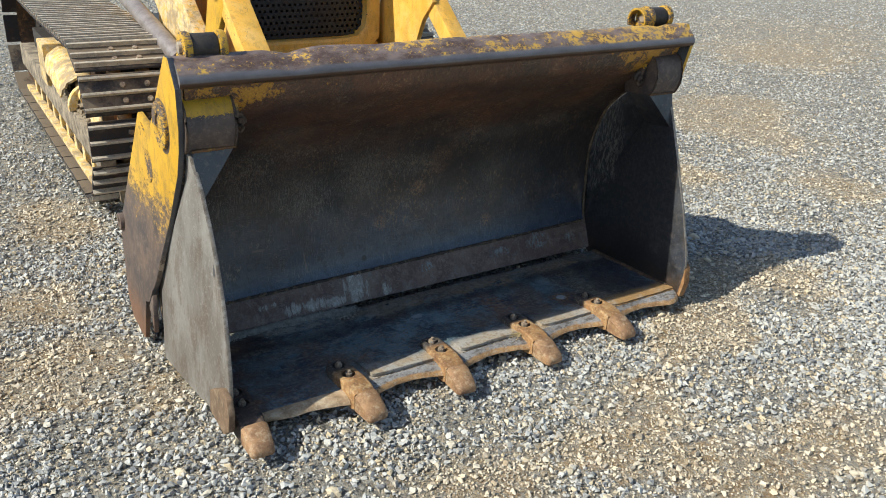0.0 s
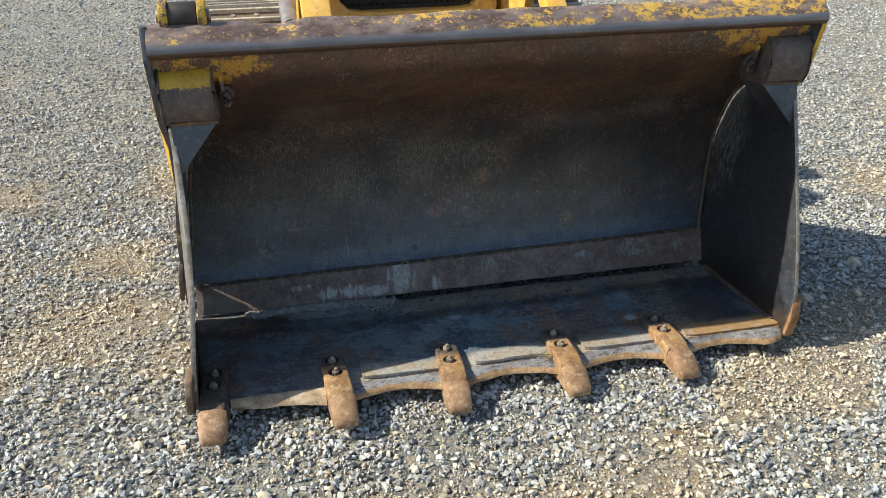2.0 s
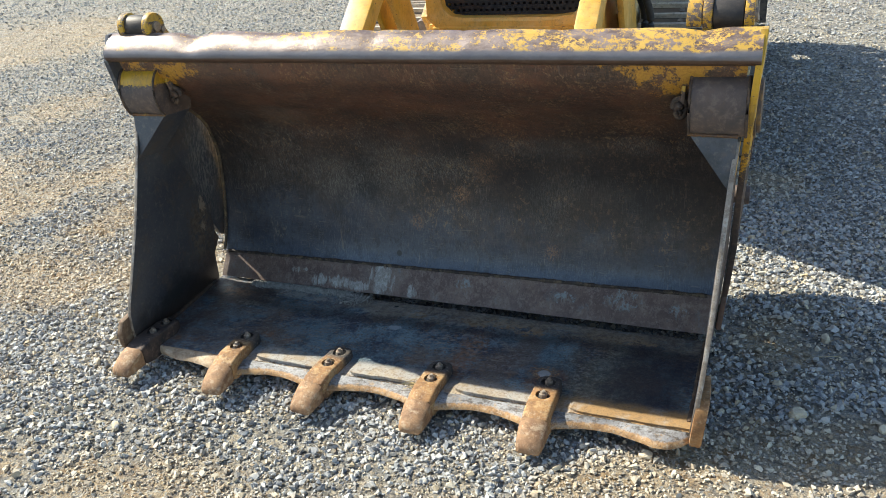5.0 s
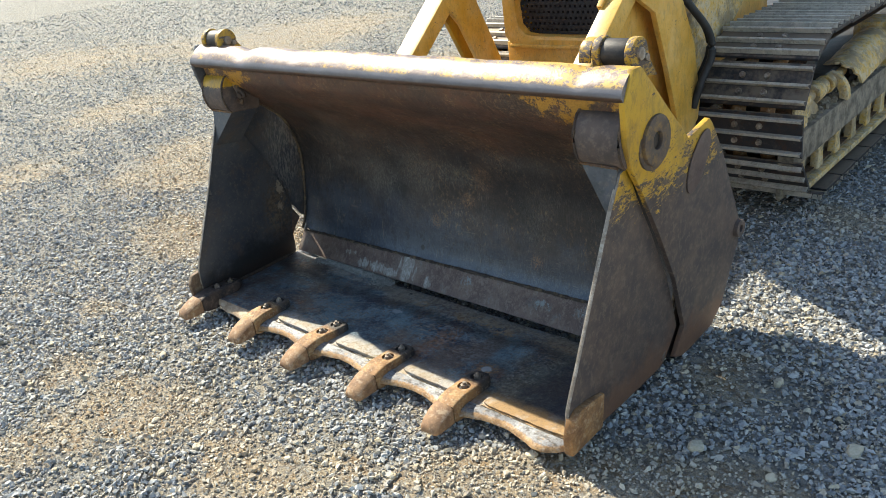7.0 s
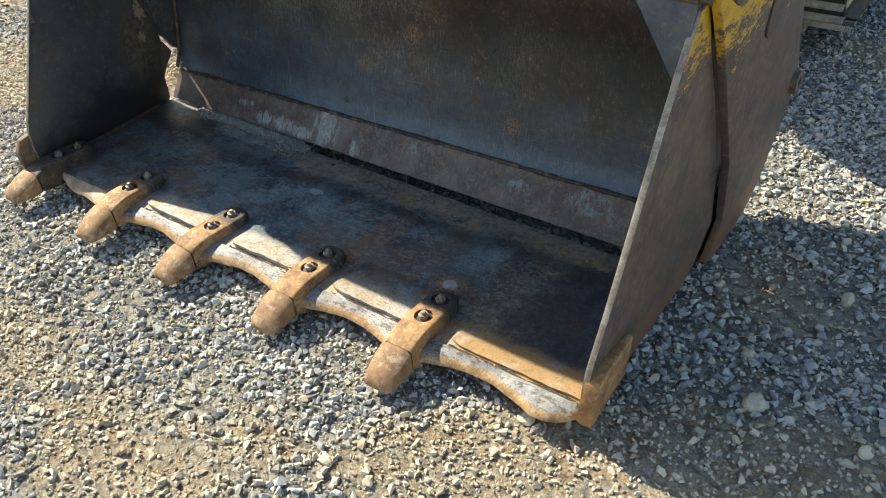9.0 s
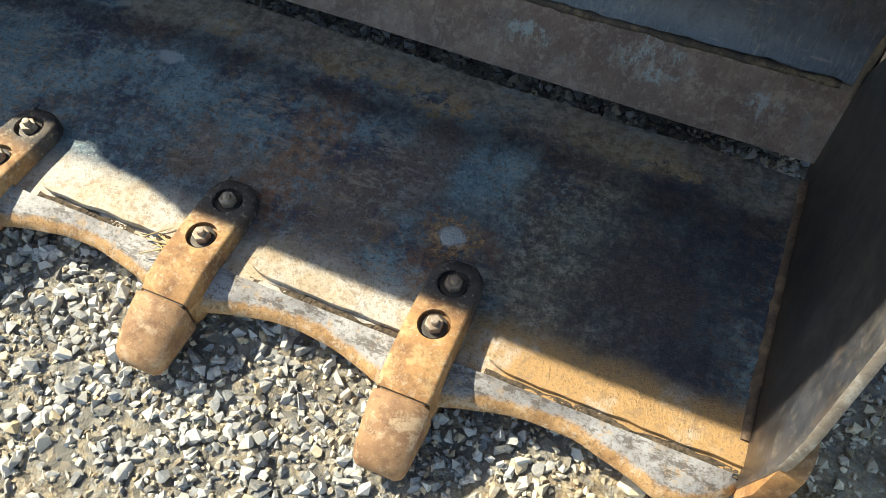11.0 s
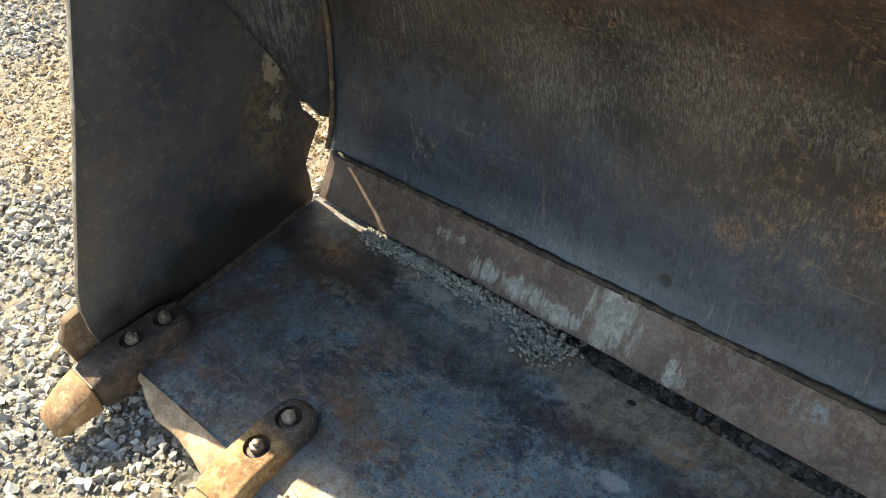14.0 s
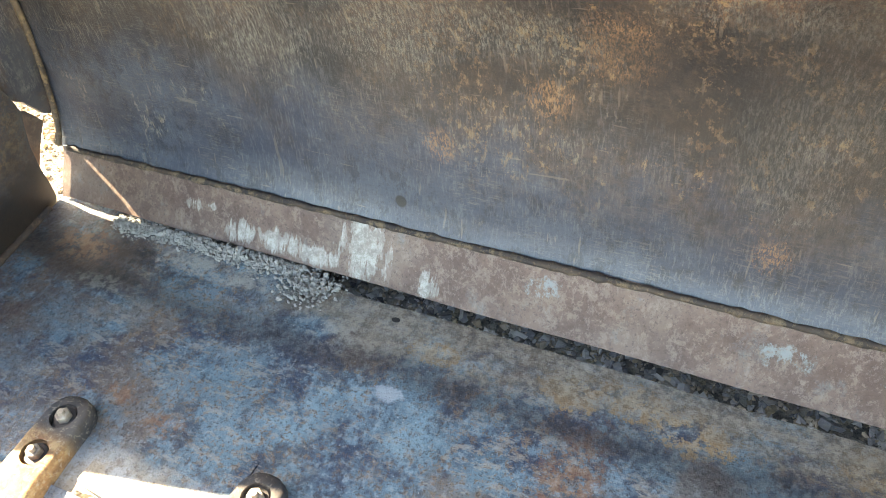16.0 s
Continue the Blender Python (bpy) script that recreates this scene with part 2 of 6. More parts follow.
def make_floor_steel():
    """Bucket floor: blued, pitted steel with ochre mud and rust stains, rubbed pale along the cutting edge."""
    m = Mat("pitted_floor_steel", 0.5, 0.15)
    big = m.noise(2.6, 5, 0.55, distort=0.4)
    mid = m.noise(11, 6, 0.7)
    fine = m.noise(150, 4, 0.78)
    speck = m.noise(60, 6, 0.80)
    x, y = m.axis("X"), m.axis("Y")
    # teal-grey and navy clouds with sharp, speckled borders
    cloud = m.math("ADD", m.math("MULTIPLY", m.noise(4.2, 6, 0.66, distort=0.5), 0.72), m.math("MULTIPLY", speck, 0.28))
    c = m.mix(m.ramp(cloud, 0.43, 0.55), rgb(0.034, 0.052, 0.090), rgb(0.140, 0.220, 0.262))
    c = m.mix(m.math("MULTIPLY", m.ramp(m.noise(7, 6, 0.72, m.coords((1, 1, 1), (0, 0, 60))), 0.52, 0.62), 0.55), c, rgb(0.25, 0.37, 0.42))
    c = m.mix(m.math("MULTIPLY", m.ramp(m.noise(9, 7, 0.76, m.coords((1.2, 0.8, 1), (0, 0, 25))), 0.53, 0.60), 0.70), c, rgb(0.034, 0.040, 0.060))
    brown = m.math("ADD", m.ramp(m.noise(3.8, 6, 0.62, m.coords(src=m.tex.outputs["Object"])), 0.54, 0.63), m.math("MULTIPLY", m.math("MULTIPLY", m.ramp(x, -0.25, -0.75), m.ramp(m.noise(10, 7, 0.75, m.coords((0.7, 1.6, 1), (0, 0, 30))), 0.42, 0.58)), 0.80))
    c = m.mix(m.math("MULTIPLY", brown, 0.72), c, m.mix(mid, rgb(0.090, 0.066, 0.054), rgb(0.25, 0.175, 0.125)))
    # olive-brown, grainy stretch before the end darkened by painted shade
    olive = m.blob(0.76, 0.20, 0.15, 0.22, "XY", 0.8, m.noise(9, 7, 0.76), 0.8)
    c = m.mix(m.math("MULTIPLY", olive, 0.72), c, m.mix(m.ramp(speck, 0.42, 0.60), rgb(0.085, 0.074, 0.052), rgb(0.26, 0.205, 0.120)))
    c = m.mix(m.math("MULTIPLY", m.ramp(speck, 0.53, 0.60), 0.38), c, rgb(0.36, 0.39, 0.39))
    c = m.mix(m.math("MULTIPLY", m.math("MULTIPLY", m.ramp(m.noise(3.4, 4), 0.42, 0.58), m.ramp(m.noise(75, 5, 0.78), 0.52, 0.58)), 0.60), c, rgb(0.34, 0.21, 0.115))
    c = m.mix(m.math("MULTIPLY", m.ramp(fine, 0.52, 0.63), 0.70), c, rgb(0.028, 0.028, 0.032))
    pit = m.math("MULTIPLY", m.ramp(m.voronoi(210.0), 0.30, 0.12), m.ramp(m.noise(38, 4, 0.7), 0.50, 0.62))
    c = m.mix(m.math("MULTIPLY", pit, 0.85), c, rgb(0.020, 0.020, 0.024))
    glint = m.math("MULTIPLY", m.ramp(m.voronoi(120.0, vec=m.coords((1, 1, 1), (0, 0, 33))), 0.20, 0.08), m.ramp(m.noise(35, 3), 0.50, 0.62))
    c = m.mix(m.math("MULTIPLY", glint, 0.7), c, rgb(0.48, 0.48, 0.46))
    drag = m.ramp(m.noise(30, 7, 0.78, m.coords((0.7, 2.0, 1), (0, 0, 25))), 0.535, 0.59)
    c = m.mix(m.math("MULTIPLY", m.math("MULTIPLY", drag, m.ramp(m.noise(2.8, 4), 0.42, 0.58)), 0.55), c, rgb(0.36, 0.32, 0.26))
    # near-black rear corner and rusty margin by the clam's side plate
    near_black = m.blob(-0.86, 0.44, 0.20, 0.07, "XY", 1.1, m.noise(12, 7, 0.76), 0.8)
    c = m.mix(m.math("MULTIPLY", near_black, 0.75), c, rgb(0.018, 0.017, 0.018))
    margin = m.math("MULTIPLY", m.ramp(x, -0.70, -0.95), m.ramp(m.noise(16, 7, 0.76, m.coords((1, 0.8, 1), (0, 0, 15))), 0.40, 0.55))
    c = m.mix(m.math("MULTIPLY", margin, 0.6), c, m.mix(speck, rgb(0.075, 0.042, 0.030), rgb(0.185, 0.105, 0.066)))
    # shade at the right end of the floor put into the colour
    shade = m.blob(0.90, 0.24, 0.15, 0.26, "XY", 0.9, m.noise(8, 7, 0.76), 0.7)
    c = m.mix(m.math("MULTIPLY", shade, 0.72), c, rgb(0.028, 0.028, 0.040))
    # red-brown rust and small orange stains
    rust = m.most([m.blob(bx, by, rx, ry, "XY", 1.1, speck, 0.8) for bx, by, rx, ry in ((0.25, 0.27, 0.05, 0.12), (0.235, 0.11, 0.05, 0.06), (-0.573, 0.168, 0.034, 0.022), (-0.446, 0.137, 0.042, 0.022), (0.52, 0.20, 0.045, 0.025), (0.535, 0.115, 0.035, 0.055), (0.61, 0.17, 0.025, 0.04), (-0.93, 0.45, 0.08, 0.05), (-0.90, 0.045, 0.06, 0.025))])
    c = m.mix(m.math("MULTIPLY", m.math("MULTIPLY", rust, m.ramp(m.noise(40, 6, 0.8), 0.44, 0.53)), 0.8), c, m.mix(m.ramp(speck, 0.42, 0.6), rgb(0.20, 0.095, 0.050), rgb(0.36, 0.22, 0.13)))
    # dried mud along the back
    ochre = m.most([m.blob(bx, by, rx, ry, "XY", 1.3, speck, 0.35) for bx, by, rx, ry in ((0.20, 0.462, 0.055, 0.036), (0.31, 0.478, 0.08, 0.032), (0.41, 0.452, 0.065, 0.042), (0.69, 0.478, 0.055, 0.036), (0.78, 0.475, 0.085, 0.038), (0.85, 0.458, 0.045, 0.016), (-0.06, 0.455, 0.05, 0.024))])
    c = m.mix(m.math("MULTIPLY", m.math("MULTIPLY", ochre, m.ramp(m.noise(26, 7, 0.78), 0.43, 0.50)), 0.9), c, m.mix(m.ramp(speck, 0.38, 0.6), rgb(0.36, 0.225, 0.105), rgb(0.50, 0.40, 0.27)))
    grey = m.most([m.blob(bx, by, rx, ry, "XY", 1.2, m.noise(34, 5, 0.75), 0.7) for bx, by, rx, ry in ((-0.20, 0.470, 0.13, 0.050), (-0.13, 0.445, 0.07, 0.024), (-0.60, 0.490, 0.14, 0.026), (0.12, 0.51, 0.10, 0.02), (0.55, 0.50, 0.2, 0.016), (-0.82, 0.38, 0.05, 0.02))])
    c = m.mix(m.math("MULTIPLY", m.math("MULTIPLY", grey, m.ramp(m.noise(22, 7, 0.78), 0.42, 0.52)), 0.75), c, m.mix(mid, rgb(0.33, 0.31, 0.26), rgb(0.46, 0.44, 0.39)))
    rear = m.math("ADD_RAW", y, m.math("MULTIPLY_RAW", m.math("SUBTRACT_RAW", m.math("ADD", m.math("MULTIPLY", m.noise(3.2, 4), 0.7), m.math("MULTIPLY", speck, 0.3)), 0.5), 0.22))
    film = m.math("MULTIPLY", m.math("MULTIPLY", m.ramp(rear, 0.405, 0.455), m.ramp(x, -0.50, -0.30)), m.ramp(m.noise(13, 7, 0.78, m.coords((0.7, 1.5, 1))), 0.36, 0.56, 0.30, 0.80))
    c = m.mix(film, c, m.mix(m.ramp(speck, 0.40, 0.60), rgb(0.130, 0.100, 0.074), rgb(0.300, 0.250, 0.185)))
    drag = m.math("SUBTRACT_RAW", m.math("ADD_RAW", y, m.math("MULTIPLY_RAW", m.math("SUBTRACT_RAW", m.noise(2.4, 3), 0.5), 0.16)), 0.395)
    c = m.mix(m.math("MULTIPLY", m.ramp(m.math("ABSOLUTE", drag), 0.050, 0.0), 0.62), c, m.mix(m.ramp(speck, 0.42, 0.58), rgb(0.024, 0.020, 0.020), rgb(0.075, 0.056, 0.044)))
    halo = m.blob(0.560, 0.178, 0.085, 0.075, "XY", 0.7, m.noise(14, 7, 0.76), 0.7)
    c = m.mix(m.math("MULTIPLY", halo, 0.55), c, rgb(0.022, 0.026, 0.042))
    crust = m.math("MULTIPLY", m.blob(0.552, 0.178, 0.048, 0.042, "XY", 1.0, speck, 0.6), m.ramp(m.noise(70, 5, 0.75), 0.44, 0.52))
    c = m.mix(m.math("MULTIPLY", crust, 0.85), c, m.mix(m.ramp(fine, 0.44, 0.58), rgb(0.20, 0.105, 0.045), rgb(0.42, 0.28, 0.145)))
    # pale splash and dark dots
    c = m.mix(m.math("MULTIPLY", m.most([m.blob(-0.105, 0.345, 0.026, 0.016, "XY", 1.0, speck, 0.4), m.blob(0.552, 0.178, 0.022, 0.019, "XY", 0.6, speck, 0.5)]), 0.80), c, rgb(0.37, 0.41, 0.44))
    c = m.mix(m.most([m.blob(-0.164, 0.500, 0.009, 0.006, "XY", 0.1, mid, 0.2), m.blob(0.985, 0.028, 0.013, 0.013, "XY", 0.03, mid, 0.1)]), c, rgb(0.015, 0.014, 0.014))
    # rubbed edge
    near = m.math("ADD_RAW", y, m.math("MULTIPLY_RAW", m.math("SUBTRACT_RAW", m.noise(7, 6, 0.72), 0.5), 0.10))
    pale = m.mix(m.ramp(mid, 0.38, 0.62), rgb(0.46, 0.435, 0.405), rgb(0.40, 0.315, 0.220))
    pale = m.mix(m.math("MULTIPLY", m.ramp(x, 0.62, 0.66), m.ramp(mid, 0.26, 0.50)), pale, m.mix(speck, rgb(0.34, 0.185, 0.070), rgb(0.46, 0.30, 0.140)))
    pale = m.mix(m.ramp(x, -0.55, -0.66), pale, rgb(0.185, 0.125, 0.085))
    pale = m.mix(m.math("MULTIPLY", m.ramp(speck, 0.51, 0.60), 0.62), pale, rgb(0.21, 0.14, 0.085))
    pale = m.mix(m.math("MULTIPLY", m.ramp(fine, 0.54, 0.64), 0.55), pale, rgb(0.11, 0.085, 0.065))
    c = m.mix(m.math("MULTIPLY", m.ramp(near, 0.085, 0.030), m.ramp(x, -0.66, -0.56)), c, pale)
    m.colour(c)
    m.rough(m.ramp(mid, 0.3, 0.7, 0.40, 0.66))
    m.bump(m.math("SUBTRACT_RAW", m.math("ADD", fine, m.math("MULTIPLY", speck, 0.9)), pit), 0.7, 0.004)
    return m.m


def make_strip():
    """Red-brown wear strip with lime splashes that ran down it."""
    m = Mat("strip_steel", 0.55, 0.1)
    mid, speck, fine = m.noise(9, 6, 0.7), m.noise(50, 6, 0.8), m.noise(150, 4, 0.78)
    runs = m.noise(60, 4, 0.7, m.coords((1, 0.3, 0.18)))
    c = m.mix(m.ramp(mid, 0.32, 0.66), rgb(0.098, 0.060, 0.048), rgb(0.180, 0.120, 0.092))
    c = m.mix(m.math("MULTIPLY", m.ramp(m.noise(4, 6, 0.7), 0.48, 0.68), 0.4), c, rgb(0.20, 0.160, 0.135))
    c = m.mix(m.math("MULTIPLY", m.ramp(m.noise(9, 6, 0.78, m.coords((1, 1, 0.5))), 0.56, 0.70), 0.45), c, rgb(0.17, 0.20, 0.215))
    c = m.mix(m.math("MULTIPLY", m.ramp(speck, 0.52, 0.6), 0.45), c, rgb(0.26, 0.20, 0.16))
    c = m.mix(m.math("MULTIPLY", m.ramp(fine, 0.53, 0.66), 0.6), c, rgb(0.055, 0.038, 0.032))
    lime = m.most([m.blob(bx, bz, rx, rz, "XZ", 1.9, m.math("ADD", m.math("MULTIPLY", runs, 0.6), m.math("MULTIPLY", speck, 0.4)), 0.45) for bx, bz, rx, rz in ((-0.275, 0.105, 0.050, 0.050), (-0.125, 0.075, 0.018, 0.024), (-0.69, 0.105, 0.022, 0.012), (-0.645, 0.110, 0.010, 0.008), (-0.57, 0.078, 0.03, 0.02), (-0.47, 0.078, 0.04, 0.018), (-0.38, 0.072, 0.05, 0.015))])
    c = m.mix(m.math("MULTIPLY", lime, 0.72), c, m.mix(m.ramp(speck, 0.4, 0.6), rgb(0.27, 0.255, 0.225), rgb(0.52, 0.51, 0.47)))
    scuff = m.most([m.blob(bx, bz, rx, rz, "XZ", 1.2, speck, 0.7) for bx, bz, rx, rz in ((0.74, 0.130, 0.06, 0.030), (0.52, 0.115, 0.04, 0.018), (0.10, 0.120, 0.03, 0.02), (0.95, 0.11, 0.03, 0.02))])
    c = m.mix(m.math("MULTIPLY", m.math("MULTIPLY", scuff, m.ramp(m.noise(42, 6, 0.8, m.coords((1, 1, 0.4))), 0.46, 0.56)), 0.7), c, rgb(0.25, 0.30, 0.31))
    c = m.mix(m.math("MULTIPLY", m.ramp(m.noise(34, 7, 0.8, m.coords((1, 1, 0.35))), 0.53, 0.60), 0.35), c, rgb(0.30, 0.235, 0.20))
    m.colour(c)
    m.bump(m.math("ADD", fine, speck), 0.5, 0.003)
    return m.m


def make_rust(name, dark, light, pale, grit=0.35, rough=0.75):
    """Orange-brown rust with a rubbed, paler bloom and grain."""
    m = Mat(name, rough, 0.1)
    a, f = m.noise(16, 6, 0.7), m.noise(150, 5, 0.75)
    c = m.mix(m.ramp(a, 0.32, 0.66), rgb(*dark), rgb(*light))
    c = m.mix(m.math("MULTIPLY", m.ramp(m.noise(28, 6, 0.72), 0.5, 0.64), 0.75), c, rgb(*pale))
    c = m.mix(m.math("MULTIPLY", m.ramp(f, 0.55, 0.7), grit), c, rgb(0.10, 0.055, 0.03))
    c = m.mix(m.math("MULTIPLY", m.ramp(m.noise(48, 6, 0.8), 0.52, 0.60), 0.5), c, m.mix(0.6, c, rgb(0.08, 0.045, 0.028)))
    c = m.mix(m.math("MULTIPLY", m.ramp(m.noise(90, 5, 0.8), 0.56, 0.62), 0.4), c, rgb(*pale))
    m.colour(c)
    m.bump(m.math("ADD", f, m.math("MULTIPLY", a, 1.5)), 0.75, 0.003)
    return m.m


def make_edge():
    """Cutting edge: orange rust on the nose, ground-off pitted grey on top."""
    m = Mat("edge_steel", 0.65, 0.15)
    a, sp, f = m.noise(18, 6, 0.72), m.noise(60, 6, 0.8), m.noise(170, 4, 0.78)
    rust = m.mix(m.ramp(a, 0.34, 0.64), rgb(0.22, 0.115, 0.045), rgb(0.44, 0.26, 0.115))
    rust = m.mix(m.math("MULTIPLY", m.ramp(sp, 0.50, 0.60), 0.6), rust, rgb(0.50, 0.40, 0.29))
    grey = m.mix(m.ramp(a, 0.36, 0.62), rgb(0.20, 0.19, 0.19), rgb(0.33, 0.325, 0.33))
    grey = m.mix(m.math("MULTIPLY", m.ramp(m.noise(30, 6, 0.75), 0.54, 0.64), 0.7), grey, rgb(0.36, 0.24, 0.13))
    grey = m.mix(m.math("MULTIPLY", m.ramp(m.noise(38, 7, 0.8, m.coords((0.6, 1.3, 1))), 0.50, 0.58), 0.75), grey, rgb(0.055, 0.043, 0.036))
    top = m.math("ADD_RAW", m.axis("Z"), m.math("MULTIPLY_RAW", m.math("SUBTRACT_RAW", sp, 0.5), 0.012))
    c = m.mix(m.ramp(top, 0.0595, 0.0640), rust, grey)
    c = m.mix(m.math("MULTIPLY", m.ramp(f, 0.52, 0.62), 0.6), c, rgb(0.09, 0.06, 0.04))
    m.colour(c)
    m.bump(m.math("ADD", m.math("MULTIPLY", f, 1.2), sp), 0.6, 0.003)
    return m.m


def make_paint(name, wear_from=None, wear=0.58, faded=False, span=(-0.20, 0.42), edge=0.015):
    """Old machine-yellow paint, scraped to brown steel; wear_from = (lo, hi) heights between which it is lost."""
    m = Mat(name, 0.5, 0.0)
    fine, mid = m.noise(75, 6, 0.75), m.noise(9, 6, 0.7)
    yel = m.mix(m.ramp(mid, 0.3, 0.7), rgb(0.70, 0.360, 0.036) if faded else rgb(0.54, 0.298, 0.017), rgb(0.80, 0.470, 0.105) if faded else rgb(0.60, 0.350, 0.028))
    yel = m.mix(m.math("MULTIPLY", m.ramp(m.noise(3.5, 5, 0.7), 0.45, 0.7), 0.6), yel, rgb(0.80, 0.590, 0.28) if faded else rgb(0.38, 0.20, 0.018))
    yel = m.mix(m.math("MULTIPLY", m.ramp(m.noise(30, 5, 0.75, m.coords((1, 1, 0.35))), 0.52, 0.68), 0.45), yel, rgb(0.36, 0.20, 0.06))
    yel = m.mix(m.math("MULTIPLY", m.ramp(m.noise(13, 7, 0.78, m.coords((1, 1, 0.5))), 0.48, 0.62), 0.30 if faded else 0.60), yel, rgb(0.34, 0.22, 0.08) if faded else rgb(0.24, 0.145, 0.032))
    steel = m.mix(m.ramp(m.noise(10, 6, 0.72), 0.3, 0.7), rgb(0.055, 0.045, 0.045), rgb(0.130, 0.088, 0.068))
    steel = m.mix(m.math("MULTIPLY", m.ramp(m.noise(40, 5, 0.75), 0.5, 0.64), 0.35), steel, rgb(0.20, 0.155, 0.12))
    chip = m.math("ADD", m.math("MULTIPLY", m.noise(17, 8, 0.80, m.coords((1, 0.5, 1.1), (35, 0, 0))), 0.60), m.math("MULTIPLY", m.noise(80, 6, 0.8, m.coords((1, 0.6, 1.5), (30, 0, 0))), 0.40))
    if wear_from:
        gone = m.math("ADD_RAW", chip, m.ramp(m.axis("Z"), wear_from[1], wear_from[0], span[0], span[1]))
        bare = m.ramp(gone, wear - edge, wear + edge)
    else:
        bare = m.ramp(chip, wear, wear + 0.02)
    if wear_from:
        foot = m.ramp(m.math("ADD_RAW", m.axis("Z"), m.math("MULTIPLY_RAW", m.math("SUBTRACT_RAW", m.noise(12, 7, 0.76), 0.5), 0.35)), 0.20, 0.06)
        steel = m.mix(m.math("MULTIPLY", foot, 0.7), steel, m.mix(fine, rgb(0.13, 0.055, 0.030), rgb(0.26, 0.130, 0.065)))
    c = m.mix(bare, yel, steel)
    c = m.mix(m.math("MULTIPLY", m.ramp(fine, 0.56, 0.68), 0.45), c, rgb(0.13, 0.08, 0.045))
    m.colour(c)
    m.rough(m.ramp(bare, 0, 1, 0.45, 0.62))
    m.bump(m.math("SUBTRACT_RAW", m.math("MULTIPLY", fine, 0.4), m.math("MULTIPLY", bare, 0.5)), 0.45, 0.002)
    return m.m


def make_clam():
    """Inner face of the clam's side plates: smooth dark steel, rust low down, peeled patches by the torn edge."""
    m = Mat("dark_clam_steel", 0.45, 0.1)
    m.b.inputs["Specular IOR Level"].default_value = 0.65
    mid, speck, fine = m.noise(5, 6, 0.68), m.noise(48, 6, 0.8), m.noise(140, 4, 0.78)
    x, z = m.axis("X"), m.axis("Z")
    c = m.mix(m.ramp(mid, 0.36, 0.64), rgb(0.040, 0.046, 0.062), rgb(0.080, 0.080, 0.086))
    c = m.mix(m.math("MULTIPLY", m.ramp(m.noise(11, 6, 0.72), 0.5, 0.64), 0.5), c, rgb(0.120, 0.082, 0.056))
    c = m.mix(m.math("MULTIPLY", m.ramp(speck, 0.53, 0.62), 0.45), c, rgb(0.17, 0.15, 0.125))
    c = m.mix(m.math("MULTIPLY", m.ramp(fine, 0.54, 0.66), 0.4), c, rgb(0.030, 0.028, 0.028))
    low = m.ramp(m.math("ADD_RAW", z, m.math("MULTIPLY_RAW", m.math("SUBTRACT_RAW", speck, 0.5), 0.22)), 0.15, 0.07)
    c = m.mix(m.math("MULTIPLY", low, 0.75), c, m.mix(speck, rgb(0.13, 0.07, 0.04), rgb(0.27, 0.165, 0.09)))
    # right-hand plate darkened: the shade it stands in is put into the colour
    plate_shade = m.math("MULTIPLY", m.blob(0.36, 0.42, 0.34, 0.44, "YZ", 0.6, m.noise(7, 7, 0.72), 0.6), m.ramp(x, 0.88, 0.94))
    c = m.mix(m.math("MULTIPLY", plate_shade, 0.86), c, m.mix(m.ramp(speck, 0.44, 0.60), rgb(0.010, 0.011, 0.014), rgb(0.038, 0.032, 0.030)))
    wide = m.math("MULTIPLY", m.blob(0.49, 0.31, 0.09, 0.15, "YZ", 1.1, speck, 0.6), m.ramp(x, -0.9, -0.95))
    c = m.mix(m.math("MULTIPLY", m.math("MULTIPLY", wide, m.ramp(m.noise(30, 7, 0.8), 0.40, 0.54)), 0.80), c, m.mix(m.ramp(speck, 0.42, 0.58), rgb(0.085, 0.054, 0.034), rgb(0.235, 0.165, 0.095)))
    # near-black towards the foot of the plates
    low_dark = m.blob(0.34, 0.06, 0.40, 0.15, "YZ", 0.9, m.noise(9, 7, 0.75), 0.8)
    c = m.mix(m.math("MULTIPLY", low_dark, 0.80), c, rgb(0.014, 0.013, 0.013))
    wipe = m.blob(0.62, 0.60, 0.12, 0.22, "YZ", 1.0, m.noise(8, 7, 0.75), 0.8)
    c = m.mix(m.math("MULTIPLY", m.math("MULTIPLY", wipe, m.ramp(m.noise(46, 7, 0.8, m.coords((1, 2.2, 0.5), (18, 0, 0))), 0.48, 0.56)), 0.8), c, rgb(0.25, 0.225, 0.20))
    peel = m.most([m.blob(by, bz, ry, rz, "YZ", 2.2, m.noise(30, 7, 0.8), 0.2) for by, bz, ry, rz in ((0.524, 0.425, 0.020, 0.036), (0.505, 0.330, 0.016, 0.018))])
    c = m.mix(m.math("MULTIPLY", m.math("MULTIPLY", peel, m.ramp(x, -0.9, -0.95)), 0.9), c, m.mix(speck, rgb(0.32, 0.24, 0.165), rgb(0.47, 0.38, 0.28)))
    m.colour(c)
    m.rough(m.ramp(mid, 0.3, 0.7, 0.35, 0.55))
    m.bump(m.math("ADD", m.math("MULTIPLY", fine, 0.5), mid), 0.35, 0.003)
    return m.m


